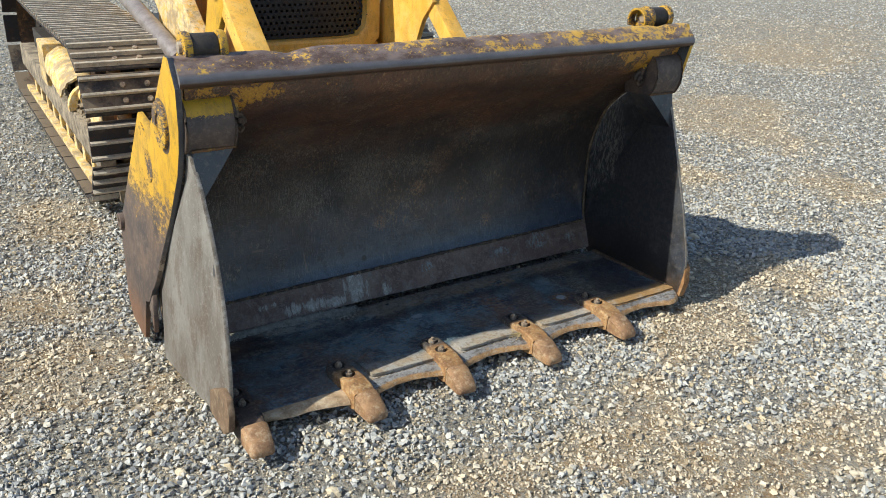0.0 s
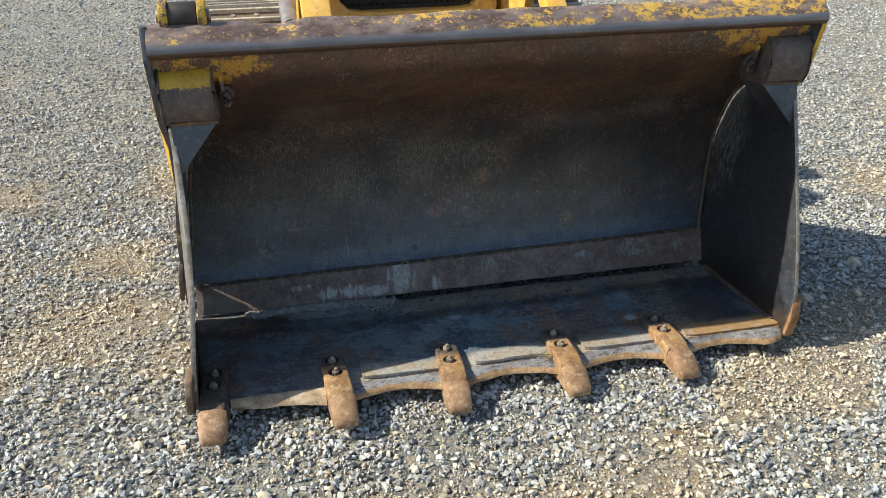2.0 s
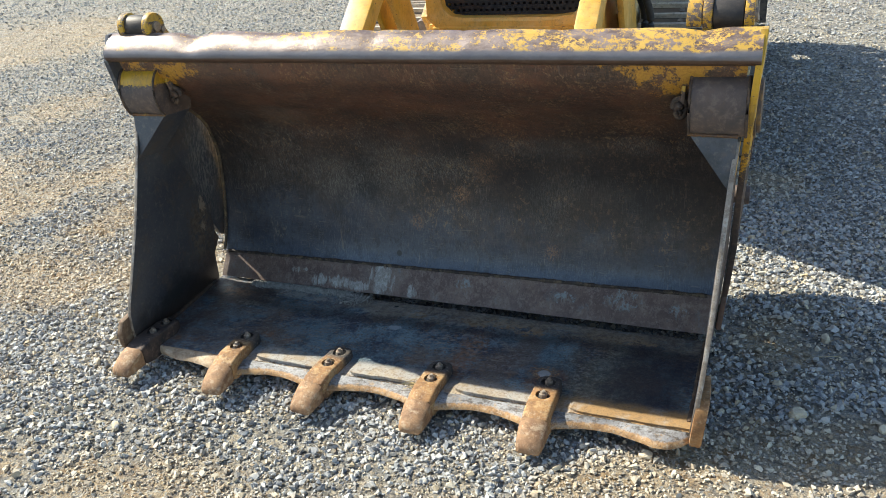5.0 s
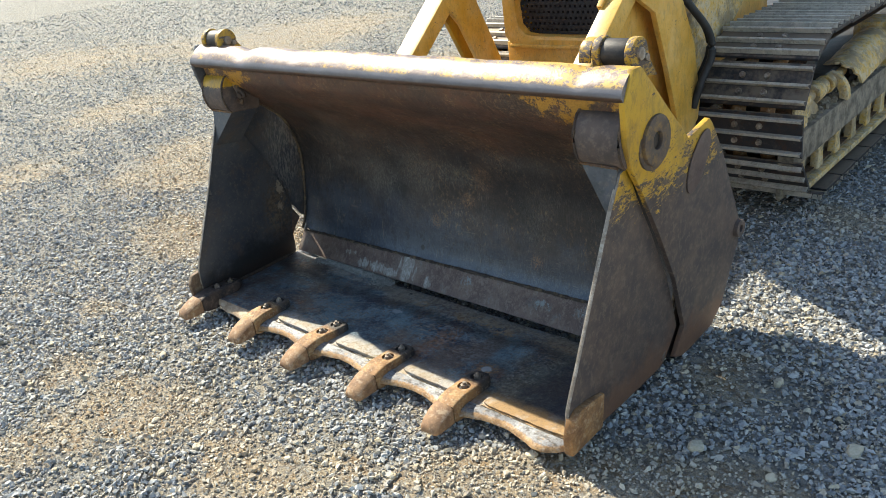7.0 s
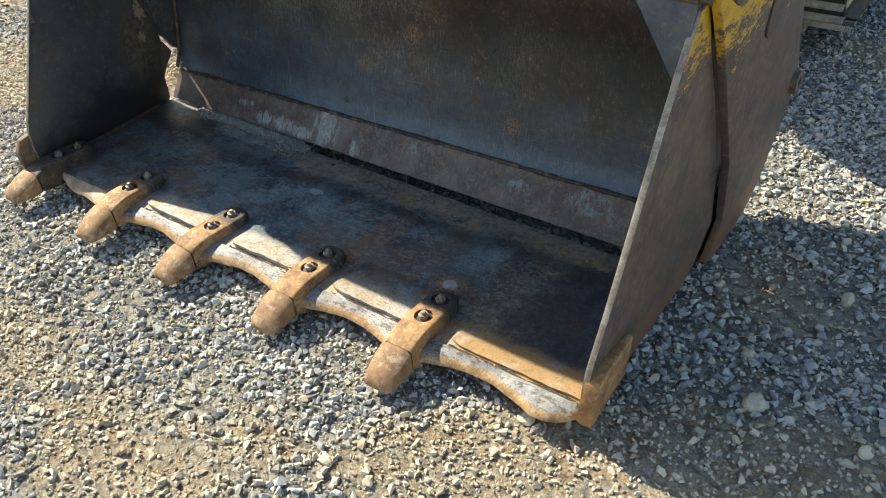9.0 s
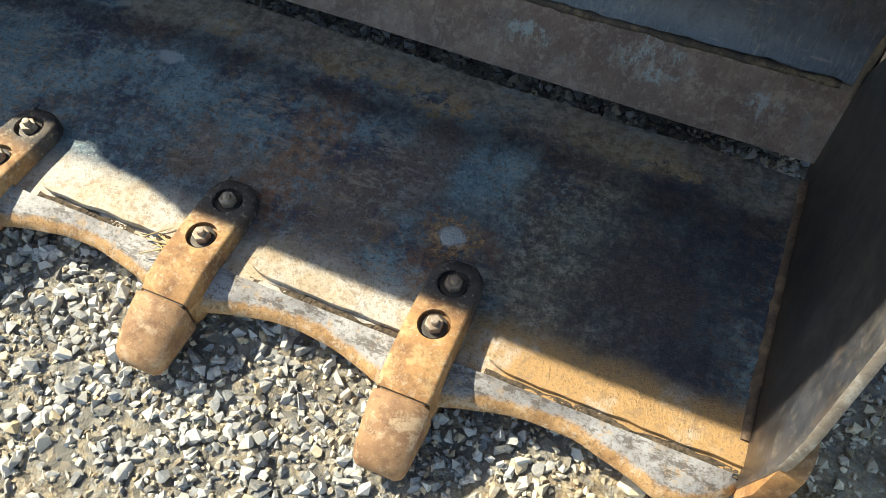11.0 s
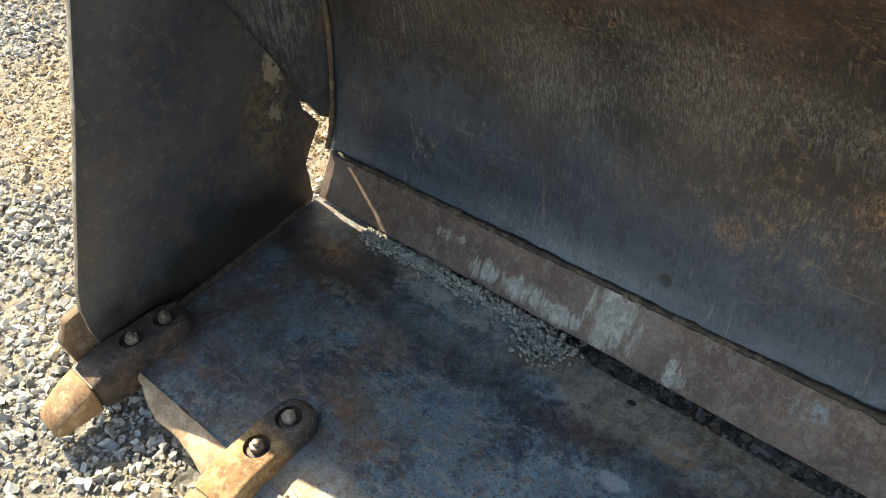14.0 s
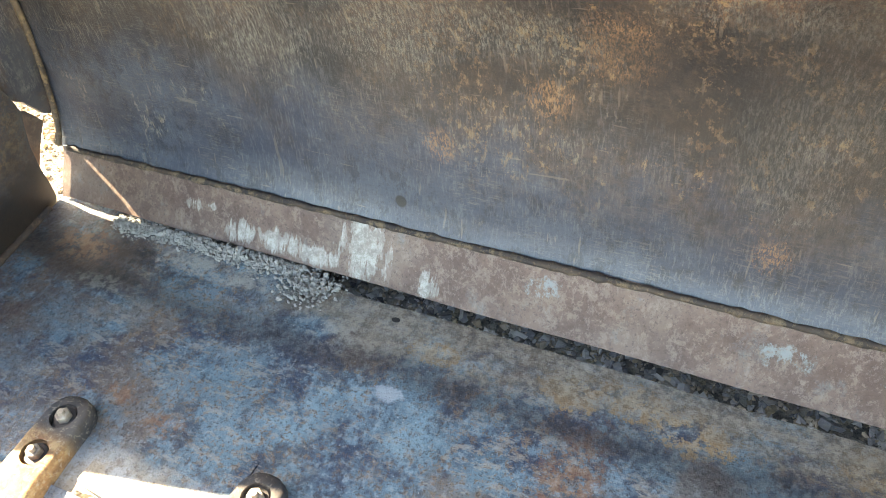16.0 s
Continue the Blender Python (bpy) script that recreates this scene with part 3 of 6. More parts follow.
def make_bright_side():
    """Outer face of the sunny side: scraped steel with the sun's brightness put into its pale grey, brown higher up."""
    m = Mat("scraped_side_steel", 0.45, 0.45)
    mid, speck = m.noise(6, 6, 0.7, m.coords((1, 1, 0.5))), m.noise(60, 6, 0.8)
    c = m.mix(m.ramp(mid, 0.34, 0.66), rgb(0.20, 0.175, 0.155), rgb(0.34, 0.32, 0.30))
    c = m.mix(m.math("MULTIPLY", m.ramp(m.noise(14, 6, 0.75, m.coords((1, 1, 0.4))), 0.5, 0.62), 0.55), c, rgb(0.15, 0.105, 0.075))
    c = m.mix(m.math("MULTIPLY", m.ramp(speck, 0.53, 0.62), 0.4), c, rgb(0.44, 0.42, 0.40))
    m.colour(c)
    m.bump(speck, 0.35, 0.002)
    return m.m


def make_dusty():
    """Paint under a coat of dry soil dust."""
    m = Mat("machine_yellow_dusty", 0.8)
    n, k = m.noise(7, 7, 0.72), m.noise(26, 7, 0.78)
    c = m.mix(m.ramp(k, 0.40, 0.58), rgb(0.70, 0.435, 0.105), rgb(0.66, 0.520, 0.320))
    c = m.mix(m.math("MULTIPLY", m.ramp(n, 0.46, 0.60), 0.80), c, rgb(0.27, 0.200, 0.125))
    c = m.mix(m.math("MULTIPLY", m.ramp(m.noise(60, 5, 0.75), 0.54, 0.66), 0.6), c, rgb(0.10, 0.075, 0.05))
    m.colour(c)
    m.bump(m.math("ADD", n, k), 0.7, 0.008)
    return m.m


def make_lip():
    """Rolled spill lip: scraped paint on top towards the shady end, rubbed lilac-grey steel elsewhere, darker brown
    facing down.
    """
    m = Mat("worn_lip", 0.4, 0.4)
    x = m.axis("X")
    chip = m.math("ADD", m.math("MULTIPLY", m.noise(26, 7, 0.78, m.coords((0.7, 1, 1.4))), 0.55), m.math("MULTIPLY", m.noise(95, 6, 0.8), 0.45))
    up = m.axis("Z", m.geo.outputs["Normal"])
    kept = m.ramp(x, -0.80, 0.30, 0.050, -0.025)
    bare = m.ramp(m.math("ADD_RAW", m.math("ADD_RAW", chip, m.math("MULTIPLY", m.noise(5.5, 4, 0.7), 0.45)), kept), 0.665, 0.700)
    yellow = m.mix(m.noise(40), rgb(0.50, 0.275, 0.030), rgb(0.60, 0.38, 0.085))
    scraped = m.mix(m.ramp(m.noise(18, 6, 0.75, m.coords((0.5, 1, 1))), 0.35, 0.65), rgb(0.100, 0.062, 0.052), rgb(0.25, 0.190, 0.172))
    scraped = m.mix(m.math("MULTIPLY", m.ramp(m.noise(60, 5, 0.75), 0.55, 0.66), 0.55), scraped, rgb(0.34, 0.22, 0.10))
    top = m.mix(bare, yellow, scraped)
    nose = m.mix(m.noise(22, 5, 0.7, m.coords((0.4, 1, 1))), rgb(0.085, 0.075, 0.080), rgb(0.25, 0.235, 0.245))
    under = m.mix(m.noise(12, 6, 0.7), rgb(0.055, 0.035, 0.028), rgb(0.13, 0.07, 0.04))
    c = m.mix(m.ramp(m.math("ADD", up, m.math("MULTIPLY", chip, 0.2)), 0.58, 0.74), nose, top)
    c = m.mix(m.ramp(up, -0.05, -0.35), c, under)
    m.colour(c)
    m.b.inputs["Specular IOR Level"].default_value = 0.5
    m.metal(m.ramp(bare, 0, 1, 0.0, 0.22))
    m.rough(m.ramp(m.noise(40, 5, 0.7), 0.3, 0.7, 0.36, 0.52))
    dents = m.math("MULTIPLY", m.ramp(m.noise(34, 3, 0.6, m.coords((1, 1.6, 1.6))), 0.36, 0.30), -1.4)
    m.bump(m.math("ADD_RAW", m.noise(60, 6, 0.75), dents), 0.4, 0.003)
    return m.m


def make_plain(name, a, b, rough=0.6, metal=0.0, scale=20, bump=0.3):
    m = Mat(name, rough, metal)
    n = m.noise(scale, 6, 0.7)
    m.colour(m.mix(m.ramp(n, 0.3, 0.7), rgb(*a), rgb(*b)))
    m.bump(m.noise(scale * 6, 5, 0.7), bump, 0.003)
    return m.m


def make_shoe():
    """Track shoe steel: dusty tan on the faces, dark between."""
    m = Mat("track_shoe_steel", 0.6, 0.35)
    d = m.noise(9, 6, 0.72)
    up = m.axis("Z", m.geo.outputs["Normal"])
    dust = m.math("MULTIPLY", m.ramp(m.math("ADD", d, m.math("MULTIPLY", up, 0.34)), 0.54, 0.80), 0.85)
    c = m.mix(m.noise(30, 5, 0.7), rgb(0.022, 0.023, 0.030), rgb(0.062, 0.052, 0.050))
    c = m.mix(m.math("MULTIPLY", m.ramp(m.noise(14, 6, 0.75), 0.50, 0.62), 0.6), c, rgb(0.085, 0.042, 0.024))
    c = m.mix(dust, c, rgb(0.24, 0.185, 0.130))
    m.colour(c)
    m.bump(m.noise(80, 5, 0.7), 0.35, 0.003)
    return m.m


def sand_mask(m):
    """Sandy share, from the meshes' own attribute, broken up by noise."""
    a = m.node("ShaderNodeAttribute")
    a.attribute_name = "sand"
    flat = m.coords((1, 1, 0))
    n = m.math("ADD", m.math("MULTIPLY", m.noise(4.5, 7, 0.75, m.coords((0.7, 1.5, 0), (0, 0, 14))), 0.7), m.math("MULTIPLY", m.noise(30, 4, 0.7, flat), 0.3))
    return m.ramp(m.math("ADD_RAW", m.math("MULTIPLY", a.outputs["Fac"], 0.24), n), 0.560, 0.715)


def make_ground():
    """Compacted crushed stone with sandy patches; the loose stones lie on it."""
    m = Mat("gravel_ground", 0.95)
    flat = m.coords((1, 1, 0.0))
    warp = m.node("ShaderNodeVectorMath")
    warp.operation = "ADD"
    m.put(warp.inputs[0], flat)
    wn_ = m.node("ShaderNodeTexNoise", Scale=30.0, Detail=2.0)
    m.put(wn_.inputs["Vector"], flat)
    sc = m.node("ShaderNodeVectorMath")
    sc.operation = "SCALE"
    m.put(sc.inputs[0], wn_.outputs["Color"])
    sc.inputs["Scale"].default_value = 0.03
    m.put(warp.inputs[1], sc.outputs[0])
    cells = m.node("ShaderNodeTexVoronoi", Scale=36.0)
    m.put(cells.inputs["Vector"], warp.outputs[0])
    small = m.node("ShaderNodeTexVoronoi", Scale=95.0)
    m.put(small.inputs["Vector"], warp.outputs[0])
    tone = m.axis("X", cells.outputs["Color"])
    tone2 = m.axis("Y", small.outputs["Color"])
    stone = m.mix(m.ramp(tone, 0.0, 1.0), rgb(0.135, 0.126, 0.112), rgb(0.44, 0.410, 0.355))
    stone = m.mix(m.ramp(tone2, 0.50, 0.85), stone, rgb(0.45, 0.365, 0.245))
    grit = m.noise(120, 4, 0.8, flat)
    sand = m.mix(m.ramp(grit, 0.4, 0.62), rgb(0.36, 0.26, 0.150), rgb(0.64, 0.51, 0.33))
    sand = m.mix(m.math("MULTIPLY", m.ramp(m.noise(8, 5, 0.7, flat), 0.5, 0.62), 0.6), sand, rgb(0.40, 0.255, 0.125))
    sand = m.mix(m.math("MULTIPLY", m.ramp(tone2, 0.80, 0.86), 0.7), sand, rgb(0.56, 0.52, 0.44))
    c = m.mix(m.math("MULTIPLY", sand_mask(m), m.ramp(m.noise(75, 3, 0.6, flat), 0.42, 0.52, 0.5, 1.0)), stone, sand)
    # dark between the stone cells: shade of the gaps put into the colour
    c = m.mix(m.math("MULTIPLY", m.ramp(cells.outputs["Distance"], 0.45, 0.85), 0.6), c, rgb(0.060, 0.056, 0.052))
    mott = m.ramp(m.noise(2.2, 6, 0.78, flat), 0.40, 0.60)
    c = m.mix(m.math("MULTIPLY", mott, 0.25), c, rgb(0.31, 0.305, 0.295))
    c = m.mix(m.math("MULTIPLY", m.ramp(m.noise(11, 6, 0.85, flat), 0.50, 0.60), 0.35), c, rgb(0.17, 0.168, 0.165))
    c = m.mix(m.math("MULTIPLY", m.ramp(tone2, 0.75, 0.95), 0.35), c, rgb(0.42, 0.40, 0.37))
    # clods of darker, rusty soil in the sandy stretches
    clod = m.math("MULTIPLY", sand_mask(m), m.ramp(m.noise(15, 5, 0.75, m.coords((1, 1, 0), (0, 0, 20))), 0.52, 0.62))
    c = m.mix(m.math("MULTIPLY", clod, 0.65), c, rgb(0.27, 0.165, 0.075))
    m.colour(c)
    h = m.math("ADD", m.math("SUBTRACT", 1.0, cells.outputs["Distance"]), m.math("MULTIPLY", small.outputs["Distance"], -0.4))
    m.bump(m.math("ADD_RAW", h, m.math("MULTIPLY_RAW", m.math("ADD_RAW", grit, m.noise(45, 5, 0.7, flat)), 1.6)), 0.9, 0.012)
    return m.m


def make_stone(name="crushed_stone"):
    """Crushed stone, one tone a piece: dusty grey with some blue-grey, cream and tan."""
    m = Mat(name, 0.9)
    n = m.node("ShaderNodeValToRGB")
    m.put(n.inputs[0], m.geo.outputs["Random Per Island"])
    e = n.color_ramp.elements
    e[0].position, e[0].color = 0.0, rgb(0.055, 0.061, 0.072)
    e[1].position, e[1].color = 1.0, rgb(0.54, 0.42, 0.25)
    for p, c in ((0.12, (0.175, 0.185, 0.203)), (0.34, (0.330, 0.338, 0.345)), (0.62, (0.490, 0.487, 0.475)), (0.84, (0.60, 0.59, 0.56)), (0.92, (0.64, 0.55, 0.41))):
        k = e.new(p)
        k.color = rgb(*c)
    g = m.noise(150, 5, 0.78)
    c = m.mix(m.ramp(g, 0.35, 0.68), m.mix(0.20, n.outputs[0], rgb(0.08, 0.08, 0.085)), m.mix(0.22, n.outputs[0], rgb(0.60, 0.56, 0.49)))
    c = m.mix(m.math("MULTIPLY", m.ramp(m.noise(55, 4, 0.7), 0.5, 0.62), 0.28), c, rgb(0.54, 0.47, 0.35))
    c = m.mix(m.math("MULTIPLY", sand_mask(m), 0.62), c, m.mix(m.geo.outputs["Random Per Island"], rgb(0.46, 0.34, 0.20), rgb(0.74, 0.62, 0.44)))
    m.colour(c)
    m.bump(g, 0.6, 0.003)
    return m.m


M_INNER = make_inner_steel()
M_FLOOR = make_floor_steel()
M_TOOTH = make_rust("tooth_rust", (0.20, 0.095, 0.040), (0.40, 0.205, 0.075), (0.50, 0.33, 0.19))
M_SEAM = make_rust("seam_rust", (0.035, 0.028, 0.025), (0.085, 0.052, 0.034), (0.17, 0.11, 0.065), 0.5)
M_RUBBED = make_rust("rubbed_edge_steel", (0.16, 0.125, 0.095), (0.30, 0.25, 0.20), (0.42, 0.38, 0.33), 0.4, 0.5)
M_CAP = make_rust("cap_rust", (0.10, 0.066, 0.042), (0.20, 0.125, 0.075), (0.27, 0.20, 0.13))
M_TIP = make_rust("tip_rust", (0.20, 0.105, 0.056), (0.37, 0.215, 0.108), (0.48, 0.355, 0.23), 0.55)
M_EDGE = make_edge()
M_TAN = make_rust("tan_edge_rust", (0.25, 0.165, 0.095), (0.45, 0.330, 0.215), (0.54, 0.45, 0.33))
M_STRIP = make_strip()
M_SIDE = make_paint("worn_side_paint", (0.40, 1.03), 0.510, span=(-0.075, 0.27))
M_SIDE_L = make_paint("worn_side_paint_pale", (0.28, 0.95), 0.56, span=(-0.085, 0.24), edge=0.055)
M_HUB = make_rust("hub_steel", (0.070, 0.052, 0.044), (0.135, 0.094, 0.068), (0.26, 0.155, 0.05), 0.35, 0.55)
M_CLAM = make_clam()
M_BRIGHT = make_bright_side()
M_YELLOW = make_paint("machine_yellow", None, 0.595, True)
M_YELLOW2 = make_dusty()
# saturated yellow for one crank plate, reflected light put into the colour
M_BOUNCE_YELLOW = make_paint("bounce_yellow", None, 0.68)
M_OVAL = make_rust("oval_plate_steel", (0.085, 0.060, 0.056), (0.135, 0.092, 0.078), (0.16, 0.12, 0.10), 0.3, 0.5)
M_BOSS = make_paint("boss_paint", None, 0.50)
M_HOUSING = make_paint("housing_paint", (0.985, 1.085), 0.56)
M_HOUSING_R = make_paint("housing_paint_bare", (1.02, 1.20), 0.52)
M_LIP = make_lip()
M_WELD_PAINT = make_rust("weld_paint_rust", (0.060, 0.036, 0.024), (0.17, 0.080, 0.026), (0.38, 0.21, 0.035), 0.4, 0.6)
M_DARK = make_plain("dark_steel", (0.03, 0.028, 0.028), (0.075, 0.06, 0.05), 0.55, 0.4)
M_BLACK = make_plain("black_grille_paint", (0.012, 0.012, 0.014), (0.03, 0.03, 0.033), 0.5, 0.1)
M_VOID = make_plain("radiator_core", (0.006, 0.006, 0.007), (0.014, 0.013, 0.013), 0.8)
M_NUT = make_rust("bolt_steel", (0.13, 0.095, 0.07), (0.33, 0.25, 0.18), (0.46, 0.40, 0.33), 0.3, 0.5)
M_CHROME = make_plain("cylinder_rod", (0.17, 0.14, 0.13), (0.30, 0.26, 0.25), 0.45, 0.3, 12, 0.2)
M_RUBBER = make_plain("hose_rubber", (0.012, 0.012, 0.013), (0.03, 0.03, 0.032), 0.6)
M_MUD = make_plain("dried_mud", (0.21, 0.20, 0.18), (0.40, 0.38, 0.34), 0.95, 0.0, 40, 0.6)
M_SOIL = make_plain("track_soil", (0.16, 0.125, 0.085), (0.34, 0.28, 0.20), 0.95, 0.0, 40, 0.7)
M_SHOE = make_shoe()
M_LINK = make_rust("link_rust", (0.035, 0.028, 0.024), (0.12, 0.065, 0.032), (0.30, 0.14, 0.05), 0.5, 0.8)
M_BAR = make_rust("grouser_bar_steel", (0.36, 0.315, 0.26), (0.52, 0.455, 0.37), (0.60, 0.53, 0.42), 0.3, 0.55)
M_RAIL = make_plain("dusty_rail", (0.10, 0.080, 0.060), (0.37, 0.30, 0.22), 0.8, 0.1, 14, 0.5)
M_GROUND = make_ground()
M_STONE = make_stone()
M_STRAW = make_plain("dry_straw", (0.32, 0.24, 0.11), (0.50, 0.40, 0.22), 0.8)


# ---------- mesh helpers ----------
def thing(name, base, label, category, group="", kind=""):
    ob = new(name)
    ob.location = base
    ob.empty_display_size = 0.2
    return tagged(ob, label, category, group, kind)


def root_of(ob):
    while ob.parent:
        ob = ob.parent
    return ob


def part(name, bm, mat, parent, label="", smooth=None):
    """Links a bmesh, given in world metres, as one mesh under a thing or part."""
    top = root_of(parent)
    bmesh.ops.translate(bm, verts=bm.verts, vec=-Vector(top.location))
    return part_local(name, bm, mat, parent, label, smooth)


def part_local(name, bm, mat, parent, label="", smooth=None):
    me = bpy.data.meshes.new(name)
    bmesh.ops.recalc_face_normals(bm, faces=bm.faces)
    if smooth:
        for f in bm.faces:
            f.smooth = True
        for e in bm.edges:
            if len(e.link_faces) == 2 and e.calc_face_angle(0) > radians(smooth):
                e.smooth = False
    bm.to_mesh(me)
    bm.free()
    me.materials.append(mat)
    ob = new(name, me)
    ob.parent = parent
    return tagged(ob, label)


def single(name, bm, mat, label, category, kind="", group="", smooth=None):
    me = bpy.data.meshes.new(name)
    bmesh.ops.recalc_face_normals(bm, faces=bm.faces)
    if smooth:
        for f in bm.faces:
            f.smooth = True
        for e in bm.edges:
            if len(e.link_faces) == 2 and e.calc_face_angle(0) > radians(smooth):
                e.smooth = False
    bm.to_mesh(me)
    bm.free()
    me.materials.append(mat)
    return tagged(new(name, me), label, category, group, kind)


def bevel(bm, width, segs=2, angle=30):
    es = [e for e in bm.edges if len(e.link_faces) == 2 and e.calc_face_angle(0) > radians(angle)]
    if es and width > 0:
        bmesh.ops.bevel(bm, geom=es, offset=width, segments=segs, profile=0.6, affect="EDGES", clamp_overlap=True)
    return bm


def prism(poly, place, depth, width=0.0):
    """A plate: the outline poly (u, v) at depth 0 and at depth; place(u, v, d) gives the point."""
    bm = bmesh.new()
    a = [bm.verts.new(place(u, v, 0.0)) for u, v in poly]
    b = [bm.verts.new(place(u, v, depth)) for u, v in poly]
    bm.faces.new(a)
    bm.faces.new(b[::-1])
    n = len(poly)
    for i in range(n):
        bm.faces.new((a[i], b[i], b[(i + 1) % n], a[(i + 1) % n]))
    bmesh.ops.recalc_face_normals(bm, faces=bm.faces)
    return bevel(bm, width)


def box(x0, x1, y0, y1, z0, z1, width=0.004):
    return prism([(y0, z0), (y1, z0), (y1, z1), (y0, z1)], lambda u, v, d: (x0 + d, u, v), x1 - x0, width)


def rod(p, q, r, r2=None, seg=20, width=0.0):
    """A round bar from p to q."""
    bm = bmesh.new()
    p, q = Vector(p), Vector(q)
    m = Matrix.Translation((p + q) / 2) @ (q - p).to_track_quat("Z", "Y").to_matrix().to_4x4()
    bmesh.ops.create_cone(bm, cap_ends=True, segments=seg, radius1=r, radius2=r if r2 is None else r2, depth=(q - p).length, matrix=m)
    return bevel(bm, width, 2, 50)


def ring(p, q, r_out, r_in, seg=24, width=0.003):
    """A collar with a through hole, from p to q."""
    bm = bmesh.new()
    p, q = Vector(p), Vector(q)
    turn = (q - p).to_track_quat("Z", "Y")
    rows = []
    for end in (p, q):
        for r in (r_in, r_out):
            rows.append([bm.verts.new(end + turn @ Vector((r * math.cos(2 * math.pi * i / seg), r * math.sin(2 * math.pi * i / seg), 0))) for i in range(seg)])
    for a, b in ((0, 1), (1, 3), (3, 2), (2, 0)):
        for i in range(seg):
            bm.faces.new((rows[a][i], rows[a][(i + 1) % seg], rows[b][(i + 1) % seg], rows[b][i]))
    bmesh.ops.recalc_face_normals(bm, faces=bm.faces)
    return bevel(bm, width, 2, 50)


def sweep(points, r, seg=8):
    """A hose or bead along points."""
    bm = bmesh.new()
    pts = [Vector(p) for p in points]
    rows = []
    for i, p in enumerate(pts):
        d = (pts[min(i + 1, len(pts) - 1)] - pts[max(i - 1, 0)]).normalized()
        turn = d.to_track_quat("Z", "Y")
        rr = r[i] if isinstance(r, (list, tuple)) else r
        rows.append([bm.verts.new(p + turn @ Vector((rr * math.cos(2 * math.pi * k / seg), rr * math.sin(2 * math.pi * k / seg), 0))) for k in range(seg)])
    for a, b in zip(rows, rows[1:]):
        for k in range(seg):
            bm.faces.new((a[k], a[(k + 1) % seg], b[(k + 1) % seg], b[k]))
    bm.faces.new(rows[0])
    bm.faces.new(rows[-1][::-1])
    return bm


def smooth_curve(pts, steps=6):
    """Catmull-Rom through 2D points."""
    out = []
    p = [pts[0]] + list(pts) + [pts[-1]]
    for i in range(1, len(p) - 2):
        a, b, c, d = (np.array(p[j], float) for j in (i - 1, i, i + 1, i + 2))
        for s in range(steps):
            t = s / steps
            out.append(tuple(0.5 * (2 * b + (c - a) * t + (2 * a - 5 * b + 4 * c - d) * t * t + (3 * b - a - 3 * c + d) * t**3)))
    out.append(tuple(pts[-1]))
    return out


def sheet(rows, thick_dir):
    """A closed plate from a grid of points; thick_dir(i, j) gives the offset to its back."""
    bm = bmesh.new()
    f = [[bm.verts.new(p) for p in r] for r in rows]
    b = [[bm.verts.new(Vector(p) + Vector(thick_dir(i, j))) for j, p in enumerate(r)] for i, r in enumerate(rows)]
    n, m = len(rows), len(rows[0])
    for i in range(n - 1):
        for j in range(m - 1):
            bm.faces.new((f[i][j], f[i][j + 1], f[i + 1][j + 1], f[i + 1][j]))
            bm.faces.new((b[i][j], b[i + 1][j], b[i + 1][j + 1], b[i][j + 1]))
    for i in range(n - 1):
        for j in (0, m - 1):
            bm.faces.new((f[i][j], f[i + 1][j], b[i + 1][j], b[i][j]))
    for j in range(m - 1):
        for i in (0, n - 1):
            bm.faces.new((f[i][j], b[i][j], b[i][j + 1], f[i][j + 1]))
    bmesh.ops.recalc_face_normals(bm, faces=bm.faces)
    return bm


def wob(x, y=0.0, z=0.0):
    return noise.noise(Vector((x, y, z)))


# ---------- ground ----------
SAND = [(-1.29, 2.35, 0.20), (-1.22, 2.05, 0.22), (-1.47, 1.25, 0.25), (-1.56, 0.62, 0.26), (-1.30, 0.75, 0.16), (-1.15, 0.36, 0.13), (-2.14, 1.15, 0.30), (-2.17, 2.10, 0.30), (-2.75, 1.80, 0.36), (-3.48, 4.39, 0.8), (-1.91, 0.34, 0.20), (-1.65, -0.33, 0.14), (-2.23, 0.45, 0.3), (-3.03, 1.16, 0.3),
        (-0.57, -0.70, 0.24), (-0.72, -1.08, 0.22), (-1.19, -0.73, 0.16), (-0.79, -0.69, 0.14), (0.20, -0.68, 0.20), (0.38, -1.05, 0.30), (0.0, -0.63, 0.10), (0.92, -0.18, 0.15), (0.75, -0.36, 0.14), (1.08, -0.10, 0.13), (1.06, -0.39, 0.14), (1.32, 0.02, 0.20), (0.91, -1.07, 0.25), (1.55, 0.15, 0.16), (-0.35, -0.66, 0.16), (0.45, -0.50, 0.10),
        (1.30, 0.66, 0.16), (1.20, 2.20, 0.2), (1.84, -0.11, 0.25), (1.2, -0.2, 0.14), (3.35, 0.64, 0.35), (3.95, 1.65, 0.45), (3.92, 2.38, 0.5), (4.6, 2.45, 0.5), (7.0, 3.84, 0.9), (8.8, 5.0, 1.4), (2.6, 1.3, 0.3), (6.0, 0.5, 0.8), (-10.2, 3.25, 1.2), (-5.93, 2.08, 0.75), (-8.3, 4.85, 1.2), (-3.39, 0.98, 0.4), (-3.78, 1.52, 0.45), (-4.8, 0.44, 0.5), (-7.0, 6.0, 1.1), (-6.7, 4.8, 0.8), (-4.4, 2.9, 0.5)]


def sand_at(x, y):
    """How sandy the yard is at a place, 0 to 1."""
    a = sum(np.exp(-(((x - cx) ** 2 + (y - cy) ** 2) / (r * r))) for cx, cy, r in SAND)
    return np.clip(a, 0, 1.0)


